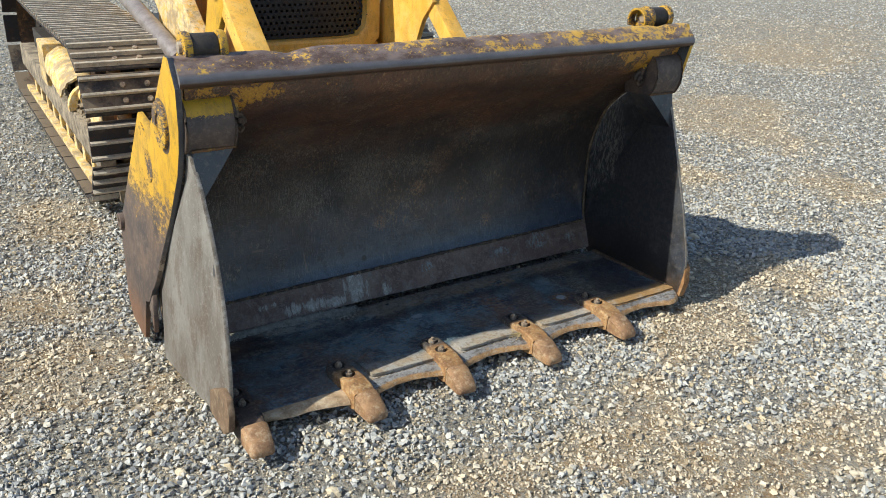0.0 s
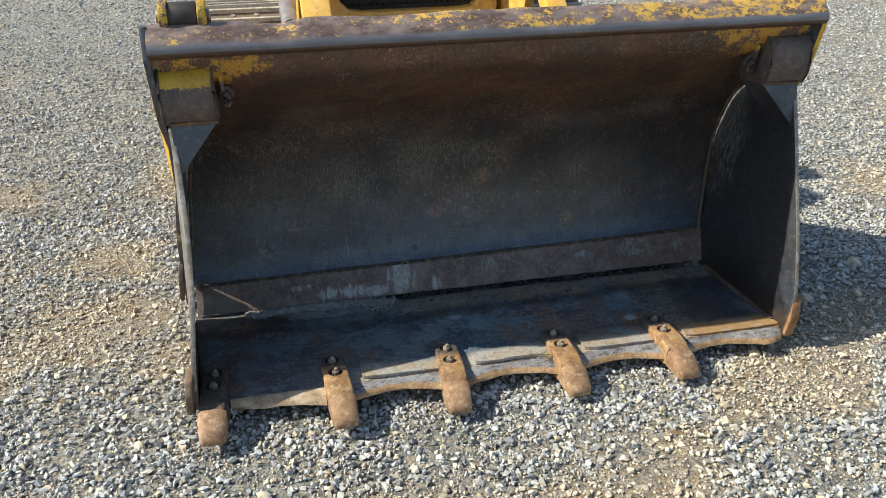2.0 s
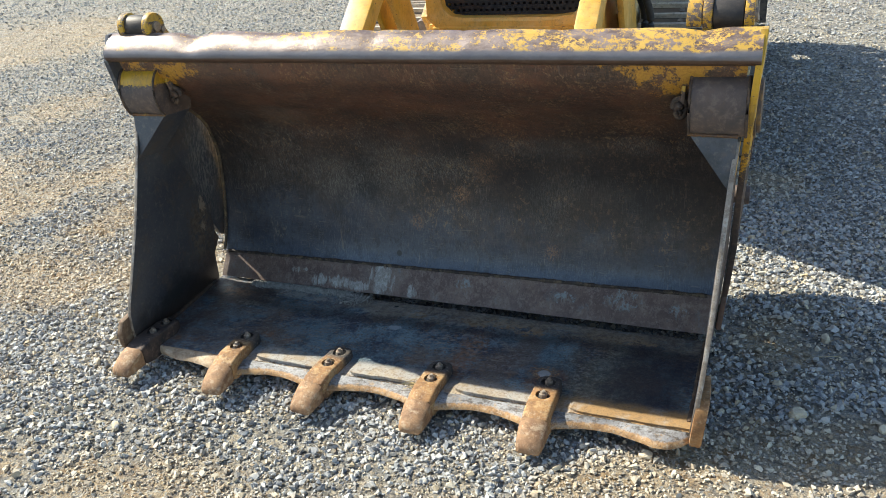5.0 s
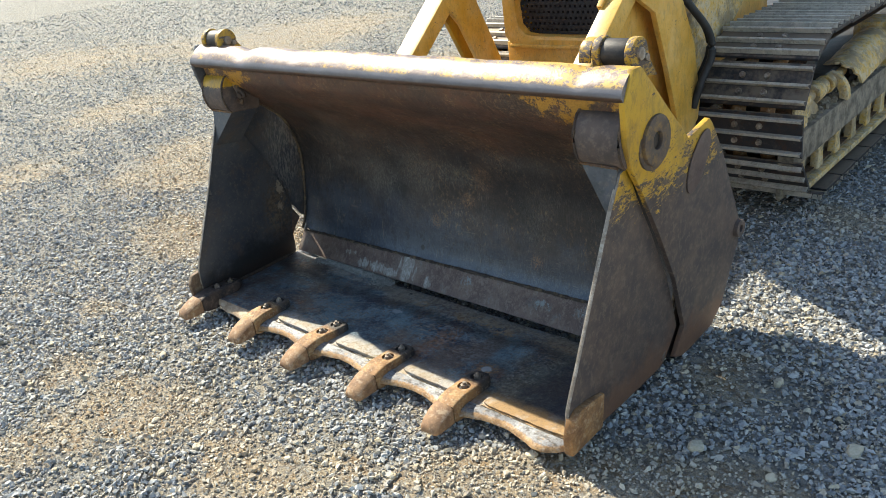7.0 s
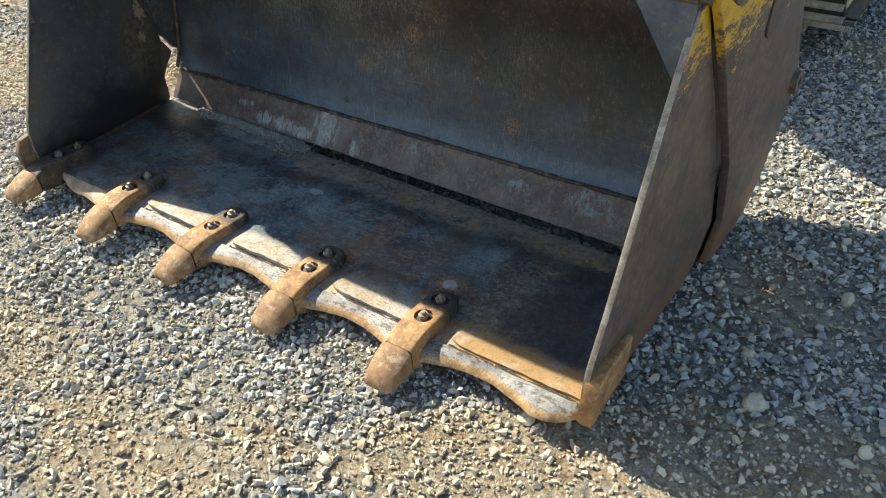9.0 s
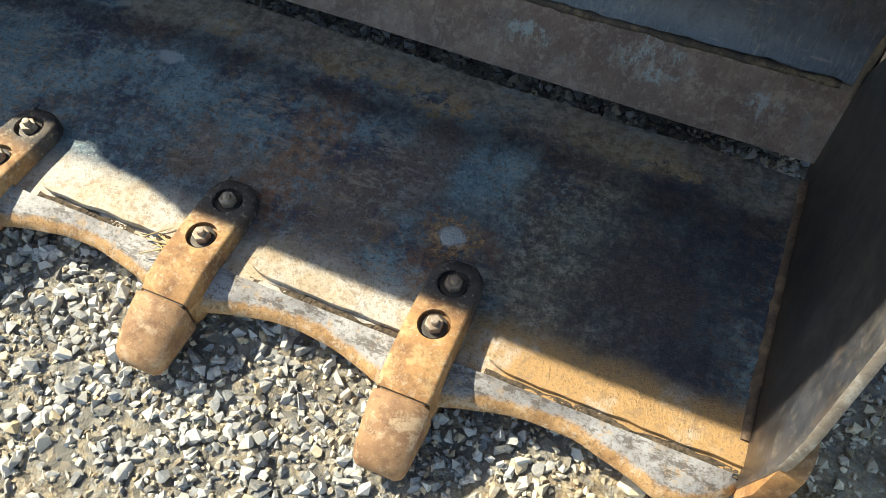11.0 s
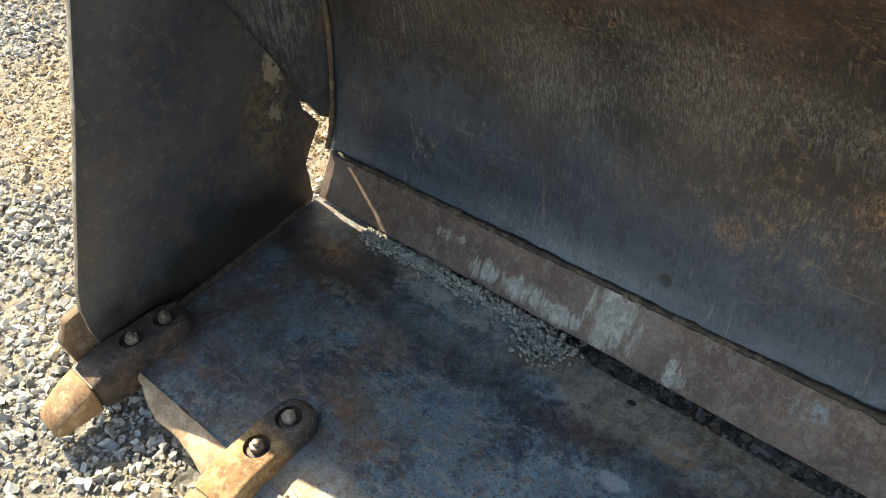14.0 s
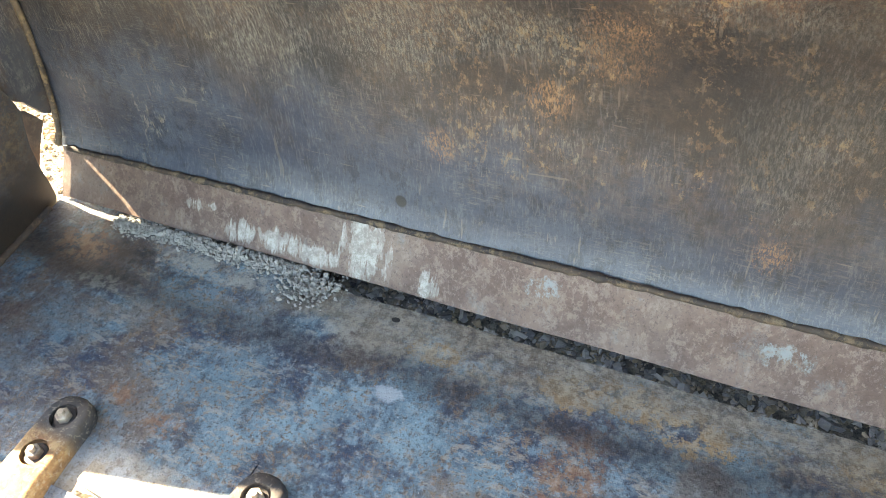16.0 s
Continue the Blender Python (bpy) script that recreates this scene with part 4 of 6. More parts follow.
def ground_z(x, y):
    """Gentle unevenness of the yard (arrays)."""
    near = np.exp(-((x / 7) ** 4 + ((y - 1) / 9) ** 4))
    a = 0.010 * np.sin(1.7 * x + 0.6) * np.sin(1.3 * y + 1.1) + 0.007 * np.sin(4.1 * x + 2.2 * y) + 0.005 * np.sin(7.3 * y - 3.1 * x + 0.5) + 0.003 * np.sin(13.0 * x + 9.0 * y)
    hollow = np.exp(-(((y - 0.56) / 0.15) ** 4)) * np.clip((0.99 - np.abs(x - 0.02)) / 0.10, 0, 1)
    return near * a - 0.014 - 0.045 * hollow


def with_sand(me):
    co = np.empty(3 * len(me.vertices))
    me.vertices.foreach_get("co", co)
    co = co.reshape(-1, 3)
    at = me.attributes.new("sand", "FLOAT", "POINT")
    at.data.foreach_set("value", sand_at(co[:, 0], co[:, 1]))


def build_ground():
    bm = bmesh.new()
    # one sheet: fine near the machine, coarse to the horizon
    xs = sorted(set([-900, -300, -90, -30, -14, -10] + [i * 0.10 - 7 for i in range(141)] + [10, 14, 30, 90, 300, 900]))
    ys = sorted(set([-900, -300, -60, -15, -6] + [i * 0.10 - 3 for i in range(131)] + [0.35, 0.45, 0.55, 0.65, 0.75] + [12, 16, 30, 90, 300, 900]))
    v = [[bm.verts.new((x, y, float(ground_z(x, y)))) for x in xs] for y in ys]
    for j in range(len(ys) - 1):
        for i in range(len(xs) - 1):
            bm.faces.new((v[j][i], v[j][i + 1], v[j + 1][i + 1], v[j + 1][i]))
    ob = single("ground", bm, M_GROUND, "grey crushed-stone yard with sandy tan patches", "ground", "structure", smooth=180)
    with_sand(ob.data)
    return ob


def stone_shapes(count):
    """Angular stones: hulls of eight points spread over a ball, as vertices and triangles."""
    rng = np.random.default_rng(31)
    shapes, tris = [], []
    while len(shapes) < count:
        p = rng.normal(0, 1, (8, 3))
        p /= np.linalg.norm(p, axis=1)[:, None]
        d = np.linalg.norm(p[:, None] - p[None], axis=2) + 9 * np.eye(8)
        if d.min() < 0.62:
            continue
        bm = bmesh.new()
        vs = [bm.verts.new(q) for q in p]
        bm.verts.index_update()
        bmesh.ops.convex_hull(bm, input=vs)
        bmesh.ops.recalc_face_normals(bm, faces=bm.faces)
        bm.verts.index_update()
        f = [[v.index for v in face.verts] for face in bm.faces]
        q = np.array([v.co for v in bm.verts])
        bm.free()
        if len(q) == 8 and len(f) == 12 and all(len(k) == 3 for k in f):
            shapes.append(q)
            tris.append(f)
    return np.array(shapes), np.array(tris)


def build_gravel():
    """Loose crushed stones: coarse pieces and small fill near the bucket, simpler ones further off."""
    rng = np.random.default_rng(7)

    def spread(n, density):
        """n places with the given fall-off of density with distance from the bucket's front."""
        r = np.linspace(0.0, 17.0, 3400)
        cdf = np.cumsum(r * density(r))
        rr, th = np.interp(rng.random(n), cdf / cdf[-1], r), rng.uniform(0, 2 * np.pi, n)
        return 0.1 + 1.12 * rr * np.cos(th), 0.1 + rr * np.sin(th), rr

    shapes8, tris8 = stone_shapes(48)
    octa = np.array(((1, 0, 0), (-1, 0, 0), (0, 1, 0), (0, -1, 0), (0, 0, 1), (0, 0, -1)), float)
    octa_tris = np.array(((0, 2, 4), (2, 1, 4), (1, 3, 4), (3, 0, 4), (2, 0, 5), (1, 2, 5), (3, 1, 5), (0, 3, 5)))
    cap = np.array(((1, 0, -0.3), (0, 1, -0.3), (-1, 0, -0.3), (0, -1, -0.3), (0, 0, 0.9)), float)
    cap_tris = np.array(((0, 1, 4), (1, 2, 4), (2, 3, 4), (3, 0, 4)))
    # coarse stones, small fill, then the wide field further off
    lots = [
        (104000, lambda r: 1 / (1 + (r / 2.1) ** 5), lambda n: 0.0046 + 0.0080 * rng.random(n) ** 2.3, 0.05, "chip"),
        (70000, lambda r: 1 / (1 + (r / 1.8) ** 4), lambda n: 0.0024 + 0.0032 * rng.random(n) ** 1.3, 0.05, "octa"),
        (420000, lambda r: (r > 1.5) / (1 + (r / 3.9) ** 2.4), lambda n: 0.0050 + 0.0058 * rng.random(n) ** 2.0, 0.065, "cap"),
    ]
    co, tri, dust, base = [], [], [], 0
    for count, density, size, grow, shape in lots:
        x, y, rr = spread(count, density)
        s = size(count) * (1 + grow * rr)
        sand = sand_at(x, y)
        inside = (np.abs(x) < 1.0) & (y > 0.03) & (y < 0.46)
        body = (np.abs(x) < 0.95) & (y > 0.72)
        bald = sum(np.sin(kx * x + ky * y + p) for kx, ky, p in ((5.1, 2.3, 0.4), (-3.3, 6.2, 1.9), (9.7, -4.1, 3.0), (2.2, 9.9, 5.1), (-13.0, -6.0, 2.2), (7.0, 15.0, 0.9)))
        keep = (rng.random(count) > np.where(s > 0.0070, 0.75, 0.25) * sand) & (rng.random(count) > np.clip(0.16 * bald, 0.0, 0.55)) & ~inside & ~(body & (rng.random(count) < 0.7)) & (y > -2.0 - 2.5 * rng.random(count))
        x, y, s, sand = x[keep], y[keep], s[keep], sand[keep]
        n = len(x)
        if shape == "chip":
            pick = rng.integers(0, len(shapes8), n)
            v, t = shapes8[pick] * (1 - 0.22 * rng.random((n, 8, 1))), tris8[pick]
        elif shape == "cap":
            v, t = cap[None] * (1 - 0.35 * rng.random((n, 5, 1))) + rng.normal(0, 0.18, (n, 5, 3)), np.repeat(cap_tris[None], n, 0)
        else:
            v, t = octa[None] * (1 - 0.35 * rng.random((n, 6, 1))) + rng.normal(0, 0.13, (n, 6, 3)), np.repeat(octa_tris[None], n, 0)
        k = v.shape[1]
        v = v * (np.stack([1.0 + 0.6 * rng.random(n), 0.80 + 0.35 * rng.random(n), 0.65 + 0.45 * rng.random(n)], 1)[:, None] * 1.12)
        tilt, yaw = rng.normal(0, 0.6, n), rng.uniform(0, 2 * np.pi, n)
        cz, sz, ca, sa = np.cos(yaw), np.sin(yaw), np.cos(tilt), np.sin(tilt)
        zero, one = np.zeros(n), np.ones(n)
        rz = np.stack([np.stack([cz, -sz, zero], 1), np.stack([sz, cz, zero], 1), np.stack([zero, zero, one], 1)], 1)
        rx = np.stack([np.stack([one, zero, zero], 1), np.stack([zero, ca, -sa], 1), np.stack([zero, sa, ca], 1)], 1)
        v = np.einsum("nij,nkj->nki", rz @ rx, v) * s[:, None, None]
        v += np.stack([x, y, ground_z(x, y) + s * rng.uniform(0.10, 1.00, n)], 1)[:, None]
        co.append(v.reshape(-1, 3))
        tri.append((t + base + k * np.arange(n)[:, None, None]).reshape(-1, 3))
        d = sand.astype(np.float32)
        grit = (s < 0.0060) & (rng.random(n) < 0.52)
        d[grit] = 1.0
        dust.append(np.repeat(d, k))
        base += k * n
    co, tri, dust = np.concatenate(co), np.concatenate(tri), np.concatenate(dust)
    me = bpy.data.meshes.new("gravel")
    me.vertices.add(len(co))
    me.vertices.foreach_set("co", co.ravel())
    me.loops.add(tri.size)
    me.loops.foreach_set("vertex_index", tri.ravel().astype(np.int32))
    me.polygons.add(len(tri))
    me.polygons.foreach_set("loop_start", np.arange(0, tri.size, 3, dtype=np.int32))
    me.update(calc_edges=True)
    me.shade_flat()
    me.materials.append(M_STONE)
    at = me.attributes.new("sand", "FLOAT", "POINT")
    at.data.foreach_set("value", dust)
    tagged(new("gravel", me), "loose angular crushed stones, blue-grey, pale and tan", "gravel", kind="stuff")


build_ground()


# ---------- the bucket ----------
def side_x(s, z, y=0.0):
    """Outer face of the side plates, which are slightly bent; the sunny one flares out towards its lower rear."""
    if s > 0:
        return float(np.interp(z, (0.0, 0.26, 0.42, 0.59, 0.78, 0.95, 1.20), (1.072, 1.099, 1.111, 1.119, 1.128, 1.140, 1.160)))
    flare = 0.045 * min(1.0, max(0.0, (y - 0.12) / 0.40)) * min(1.0, max(0.0, (0.85 - z) / 0.35))
    return float(np.interp(z, (0.0, 0.2, 0.33, 0.45, 0.65, 0.8, 0.9, 1.2), (-1.066, -1.055, -1.041, -1.030, -1.022, -1.028, -1.040, -1.052))) - flare


BUCKET = thing("loader_bucket", (0.03, 0.3, 0.0), "worn yellow and rusty steel clamshell loader bucket resting on gravel", "bucket")

# curved back of the moldboard, from the strip's weld up to the lip
BACK = smooth_curve([(0.628, 0.150), (0.657, 0.215), (0.683, 0.38), (0.690, 0.54), (0.662, 0.66), (0.608, 0.775), (0.500, 0.880), (0.365, 0.975), (0.280, 1.055), (0.250, 1.130)], 7)


def build_moldboard():
    xs = np.linspace(0, 1, 61)
    rise = lambda x: 0.013 * (x + 0.6)
    rows = []
    for k, (y, z) in enumerate(BACK):
        row = []
        for f in xs:
            x = side_x(-1, z, y) + 0.012 + f * (side_x(1, z) - side_x(-1, z, y) - 0.024)
            d = 0.007 * wob(x * 2.1, z * 2.5) + 0.003 * wob(x * 6, z * 6, 3)
            row.append((x, y + d, z + rise(x) * max(0.0, min(1.0, (0.40 - z) / 0.22))))
        rows.append(row)
    part("moldboard", sheet(rows, lambda i, j: (0, 0.018, 0.006)), M_INNER, BUCKET, "scoured blue-black and rust-brown back plate", smooth=40)
    # strip below the weld
    rows = []
    for k in range(9):
        t = k / 8
        rows.append([(-1.078 + f * 2.158, 0.560 + 0.068 * t + 0.003 * wob(f * 9, t * 2), 0.050 + 0.104 * t + t * rise(-1.078 + f * 2.158)) for f in np.linspace(0, 1, 50)])
    strip = part("wear_strip", sheet(rows, lambda i, j: (0, 0.022, 0.004)), M_STRIP, BUCKET, "brown scoured wear strip under the back plate", smooth=40)
    # unseen closed box, added to keep light from behind out of the gap
    heel = [(0.600, 0.052), (0.640, 0.010), (0.900, 0.008), (1.000, 0.300), (0.900, 0.340), (0.745, 0.300), (0.660, 0.150)]
    part("heel_box", prism(heel, lambda u, v, d: (-1.040 + d, u, v), 2.11, 0.006), M_DARK, BUCKET, "dark closed box section behind the strip", smooth=40)
    # weld bead between strip and back
    pts = [(-1.062 + i * 0.0170, 0.627 + 0.002 * wob(i * 0.7), 0.152 + rise(-1.062 + i * 0.0170) + 0.003 * wob(i * 0.5, 5)) for i in range(125)]
    part("weld_bead", sweep(pts, [0.0072 + 0.005 * wob(i * 1.37, 2) for i in range(125)], 7), make_rust("weld_rust", (0.020, 0.017, 0.017), (0.070, 0.050, 0.036), (0.20, 0.145, 0.085), 0.5), BUCKET, "rough rusty weld seam", smooth=60)


def lip_top(x):
    """Height of the battered lip along its length: mostly straight, with short creased dents."""
    h = 0.003 * wob(x * 3.2, 1.7) + 0.002 * wob(x * 11, 3.3)
    for at, deep, wide in ((-0.68, 0.015, 0.06), (-0.32, 0.005, 0.10), (0.02, 0.004, 0.03), (0.31, 0.004, 0.02), (0.62, 0.004, 0.08), (1.02, 0.010, 0.04)):
        h -= deep * max(0.0, 1 - abs(x - at) / (1.7 * wide)) ** 1.3
    return h


def build_lip():
    sec = [(0.262, 1.098), (0.240, 1.100), (0.222, 1.110), (0.214, 1.126), (0.216, 1.144), (0.228, 1.164), (0.246, 1.184), (0.268, 1.204), (0.290, 1.214), (0.312, 1.208), (0.318, 1.190)]
    n = 181
    bm = bmesh.new()
    rows = []
    for i in range(n):
        f = i / (n - 1)
        row = []
        for k, (y, z) in enumerate(sec):
            x = -1.060 + f * 2.236
            w = max(0.0, (z - 1.12) / 0.09)
            y, z = y - 0.010, 1.128 + (z - 1.098) * 0.82
            dy = 0.0035 * wob(x * 4, z * 8) * (1 if k > 1 else 0)
            row.append(bm.verts.new((x, y + dy, z + lip_top(x) * w + 0.0012 * wob(x * 12, y * 20))))
        rows.append(row)
    for a, b in zip(rows, rows[1:]):
        for k in range(len(sec)):
            bm.faces.new((a[k], a[(k + 1) % len(sec)], b[(k + 1) % len(sec)], b[k]))
    bm.faces.new(rows[0])
    bm.faces.new(rows[-1][::-1])
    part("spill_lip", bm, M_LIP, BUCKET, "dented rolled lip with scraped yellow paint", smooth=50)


CHEEK = [(0.212, 1.135), (0.258, 1.222), (0.300, 1.220), (0.397, 1.122), (0.506, 1.019), (0.628, 0.901), (0.772, 0.925), (0.795, 0.905), (0.899, 0.763), (1.010, 0.560), (1.100, 0.395), (1.095, 0.325), (1.067, 0.265), (1.000, 0.080), (0.925, 0.020), (0.780, 0.010), (0.680, 0.010),
         (0.618, 0.040), (0.676, 0.150), (0.621, 0.277), (0.571, 0.397), (0.452, 0.626), (0.334, 0.817), (0.263, 0.918), (0.234, 1.000)]
CLAM_FRONT = [(0.246, 0.908), (0.222, 0.855), (0.198, 0.805), (0.153, 0.705), (0.102, 0.585), (0.072, 0.515), (0.036, 0.433), (-0.004, 0.330), (-0.034, 0.255), (-0.047, 0.208), (-0.050, 0.150)]
CLAM = [(-0.043, 0.055), (0.152, 0.028), (0.306, 0.022), (0.560, 0.020), (0.600, 0.045), (0.665, 0.150), (0.612, 0.277), (0.562, 0.397), (0.445, 0.626), (0.345, 0.800), (0.285, 0.918)] + CLAM_FRONT
CLAM_OPEN = CLAM[:3] + [(0.540, 0.022), (0.556, 0.050), (0.558, 0.085), (0.557, 0.140), (0.562, 0.200), (0.573, 0.250), (0.583, 0.280), (0.574, 0.330), (0.540, 0.430)] + CLAM[8:]
CHEEK_OPEN = CHEEK[:16] + [(0.740, 0.012), (0.720, 0.100), (0.700, 0.196), (0.662, 0.210), (0.644, 0.224), (0.610, 0.283), (0.594, 0.296), (0.560, 0.345), (0.515, 0.430), (0.440, 0.626)] + CHEEK[22:]
# outline of an added plate that shapes the sunlight falling on the strip
SUN_BLOCKER = [(0.574, 0.120), (0.586, 0.141), (0.602, 0.163), (0.620, 0.185), (0.636, 0.203), (0.637, 0.209), (0.622, 0.236), (0.606, 0.262), (0.596, 0.268), (0.586, 0.250), (0.579, 0.210), (0.573, 0.150)]


def build_sides():
    for s in (-1, 1):
        cheek = part("cheek_plate", prism(CHEEK if s > 0 else CHEEK_OPEN, lambda u, v, d: (side_x(s, v, u) + s * (0.006 + d) + 0.003 * wob(u * 4, v * 4, s), u, v), 0.020, 0.004), M_SIDE if s > 0 else M_SIDE_L, BUCKET, "outer side plate, yellow paint scraped to bare steel", smooth=35)
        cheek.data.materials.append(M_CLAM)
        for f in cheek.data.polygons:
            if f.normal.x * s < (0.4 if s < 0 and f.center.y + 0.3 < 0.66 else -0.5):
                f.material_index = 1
        if s < 0:
            part("sun_blocker", prism(SUN_BLOCKER, lambda u, v, d: (side_x(-1, v, u) - 0.012 - d, u, v), 0.018, 0.003), M_SIDE_L, BUCKET, "added plate that blocks the sun beside the strip", smooth=35)
        # inner liner so the back plate meets the side
        poly = CLAM if s > 0 else CLAM_OPEN
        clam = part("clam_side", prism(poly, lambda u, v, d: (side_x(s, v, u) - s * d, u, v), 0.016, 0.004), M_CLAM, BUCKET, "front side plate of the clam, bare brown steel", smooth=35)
        clam.data.materials.append(M_BRIGHT if s < 0 else M_SIDE)
        clam.data.materials.append(M_RUBBED)
        for f in clam.data.polygons:
            if abs(f.normal.x) < 0.8:
                f.material_index = 2
            elif f.normal.x * s > 0:
                f.material_index = 1
        # doubler plate behind the ear, oval
        oval = [(0.700 + 0.060 * math.cos(a) + 0.050 * math.sin(a), 0.795 - 0.012 * math.cos(a) + 0.100 * math.sin(a)) for a in np.linspace(0, 2 * math.pi, 28, endpoint=False)]
        part("oval_plate", prism(oval, lambda u, v, d: (side_x(s, v, u) + s * (0.027 + d), u, v), 0.006, 0.002), M_OVAL if s > 0 else M_BOSS, BUCKET, "oval wear plate on the side", smooth=35)
        # pivot hub with its bore
        xh, yh = side_x(s, 0.971) + s * 0.02, 0.417 if s < 0 else 0.392
        hub = part("pivot_hub", ring((xh, yh, 0.971), (xh + s * 0.022, yh, 0.971), 0.080, 0.028 if s > 0 else 0.040, 36, 0.006), M_HUB if s > 0 else M_BOSS, BUCKET, "round pivot hub", smooth=40)
        part("wear_ring", ring((xh - s * 0.002, yh, 0.969), (xh + s * 0.010, yh, 0.969), 0.094, 0.070, 36, 0.004), M_HUB, hub, "bare steel ring worn round the hub", smooth=40)
        part("pivot_pin", rod((xh - s * 0.02, yh, 0.971), (xh + s * (0.009 if s > 0 else 0.016), yh, 0.971), 0.0275 if s > 0 else 0.039, None, 24, 0.003), M_DARK if s > 0 else M_BOSS, hub, "recessed pivot pin", smooth=40)
        # rear hinge eye
        xe = side_x(s, 0.39, 1.07) + s * 0.012
        part("hinge_eye", ring((xe - s * 0.03, 1.072, 0.390), (xe + s * 0.03, 1.072, 0.390), 0.036, 0.014, 24, 0.003), M_SIDE, BUCKET, "small hinge eye", smooth=40)
        # wear cap on the front lower corner
        cap = [(-0.056, 0.040), (0.140, 0.030), (0.140, 0.175), (0.060, 0.195), (-0.020, 0.205), (-0.050, 0.185), (-0.066, 0.115)] if s > 0 else [(-0.050, 0.046), (0.120, 0.034), (0.120, 0.120), (0.050, 0.165), (-0.020, 0.205), (-0.080, 0.195), (-0.105, 0.150), (-0.098, 0.085)]
        part("corner_cap", prism(cap, lambda u, v, d: (side_x(s, v) + s * ((-0.012 if s > 0 else -0.004) + d * (1.0 - 0.5 * max(0, u) / 0.14) + (0.010 * max(0.0, u) / 0.14 if s > 0 else 0.0)), u, v), 0.038 if s > 0 else 0.024, 0.012), M_TOOTH if s > 0 else M_CAP, BUCKET, "rusty corner wear cap", smooth=40)
        pts = [(side_x(s, 0.06, 0.02 + 0.0125 * k) - s * 0.019, 0.02 + 0.0125 * k, floor_z(side_x(s, 0.06) - s * 0.02, 0.02 + 0.0125 * k) + 0.003) for k in range(41)]
        part("floor_weld", sweep(pts, [0.010 + 0.004 * wob(k * 0.6, s, 3) for k in range(41)], 7), M_SEAM, BUCKET, "rusty dirt-filled seam along the floor", smooth=60)
        # weld where the back meets the side
        pts = [(side_x(s, z, y) - s * 0.02, y - 0.006, z + 0.004) for y, z in BACK[:48]]
        part("side_weld", sweep(pts, [0.007 + 0.003 * wob(i * 0.8, s) for i in range(len(pts))], 6), make_rust("side_weld_rust", (0.045, 0.034, 0.028), (0.125, 0.090, 0.058), (0.24, 0.165, 0.085), 0.5), BUCKET, "uneven weld along the corner", smooth=60)


def build_corner_boss():
    """Housings of the upper pins in the inner corners, with the gusset below."""
    for s, xa, xb in ((-1, -1.050, -0.886), (1, 0.992, 1.152)):
        sec = [(0.268, 1.092), (0.248, 1.080), (0.233, 1.058), (0.224, 1.030), (0.221, 1.000), (0.225, 0.970), (0.235, 0.944), (0.250, 0.922), (0.40, 0.905), (0.42, 1.0), (0.36, 1.07)]
        bm = prism(sec, lambda u, v, d: (xa + d * (xb - xa), u, v), 1.0, 0.005)
        part("pin_housing", bm, M_HOUSING if s < 0 else M_HOUSING_R, BUCKET, "curved pin housing with yellow paint remains", smooth=40)
        inner, outer = (xb, -1.030) if s < 0 else (xa, 1.130)
        bm = bmesh.new()
        t = [(inner, 0.252, 0.930), (outer, 0.242, 0.930), (outer - s * 0.008, 0.202, 0.765)]
        a = [bm.verts.new(p) for p in t]
        b = [bm.verts.new((x, y + 0.14, z - 0.02)) for x, y, z in t]
        bm.faces.new(a)
        bm.faces.new(b[::-1])
        for i in range(3):
            bm.faces.new((a[i], b[i], b[(i + 1) % 3], a[(i + 1) % 3]))
        part("gusset", bevel(bm, 0.010), M_CLAM, BUCKET, "bare steel corner gusset", smooth=60)
        bead = [(inner + (outer - inner) * k / 16, 0.247 - 0.006 * k / 16, 0.926 + 0.003 * wob(k * 0.7, s)) for k in range(17)]
        part("housing_weld", sweep(bead, [0.0055 + 0.003 * wob(k * 0.9, s, 4) for k in range(17)], 7), M_WELD_PAINT, BUCKET, "weld under the housing with rust and paint remains", smooth=60)
        # dark seams at both ends of the barrel, and the torn, curled plate beside it
        for xs_ in (xa + 0.003, xb - 0.003):
            seam = [(xs_, u - 0.001, v) for u, v in sec[:8]]
            part("housing_seam", sweep(seam, [0.0045 + 0.002 * wob(k * 1.3, s, xs_) for k in range(len(seam))], 6), M_SEAM, BUCKET, "dark seam at the housing's end", smooth=60)
        curl = [(inner - s * (0.030 + 0.020 * (1 - k / 26) * math.cos(k * 0.42)), 0.300 - 0.020 * k / 26 + 0.004 * wob(k * 0.5), 0.985 + 0.036 * (1 - k / 34) * math.sin(k * 0.42)) for k in range(27)]
        part("curled_plate", sweep(curl, [0.010 - 0.0015 * wob(k * 0.6, 2) for k in range(27)], 8), M_SEAM, BUCKET, "curled rusty plate edge beside the housing", smooth=60)
        flap = [(0.285, 1.075), (0.272, 1.045), (0.285, 1.000), (0.34, 0.985), (0.40, 1.00), (0.38, 1.06)]
        part("pocket_plate", prism(flap, lambda u, v, d: (inner - s * (0.012 + 0.06 * (1.075 - v) + d), u, v), 0.012, 0.004), M_HOUSING, BUCKET, "bent plate with orange paint remains", smooth=40)


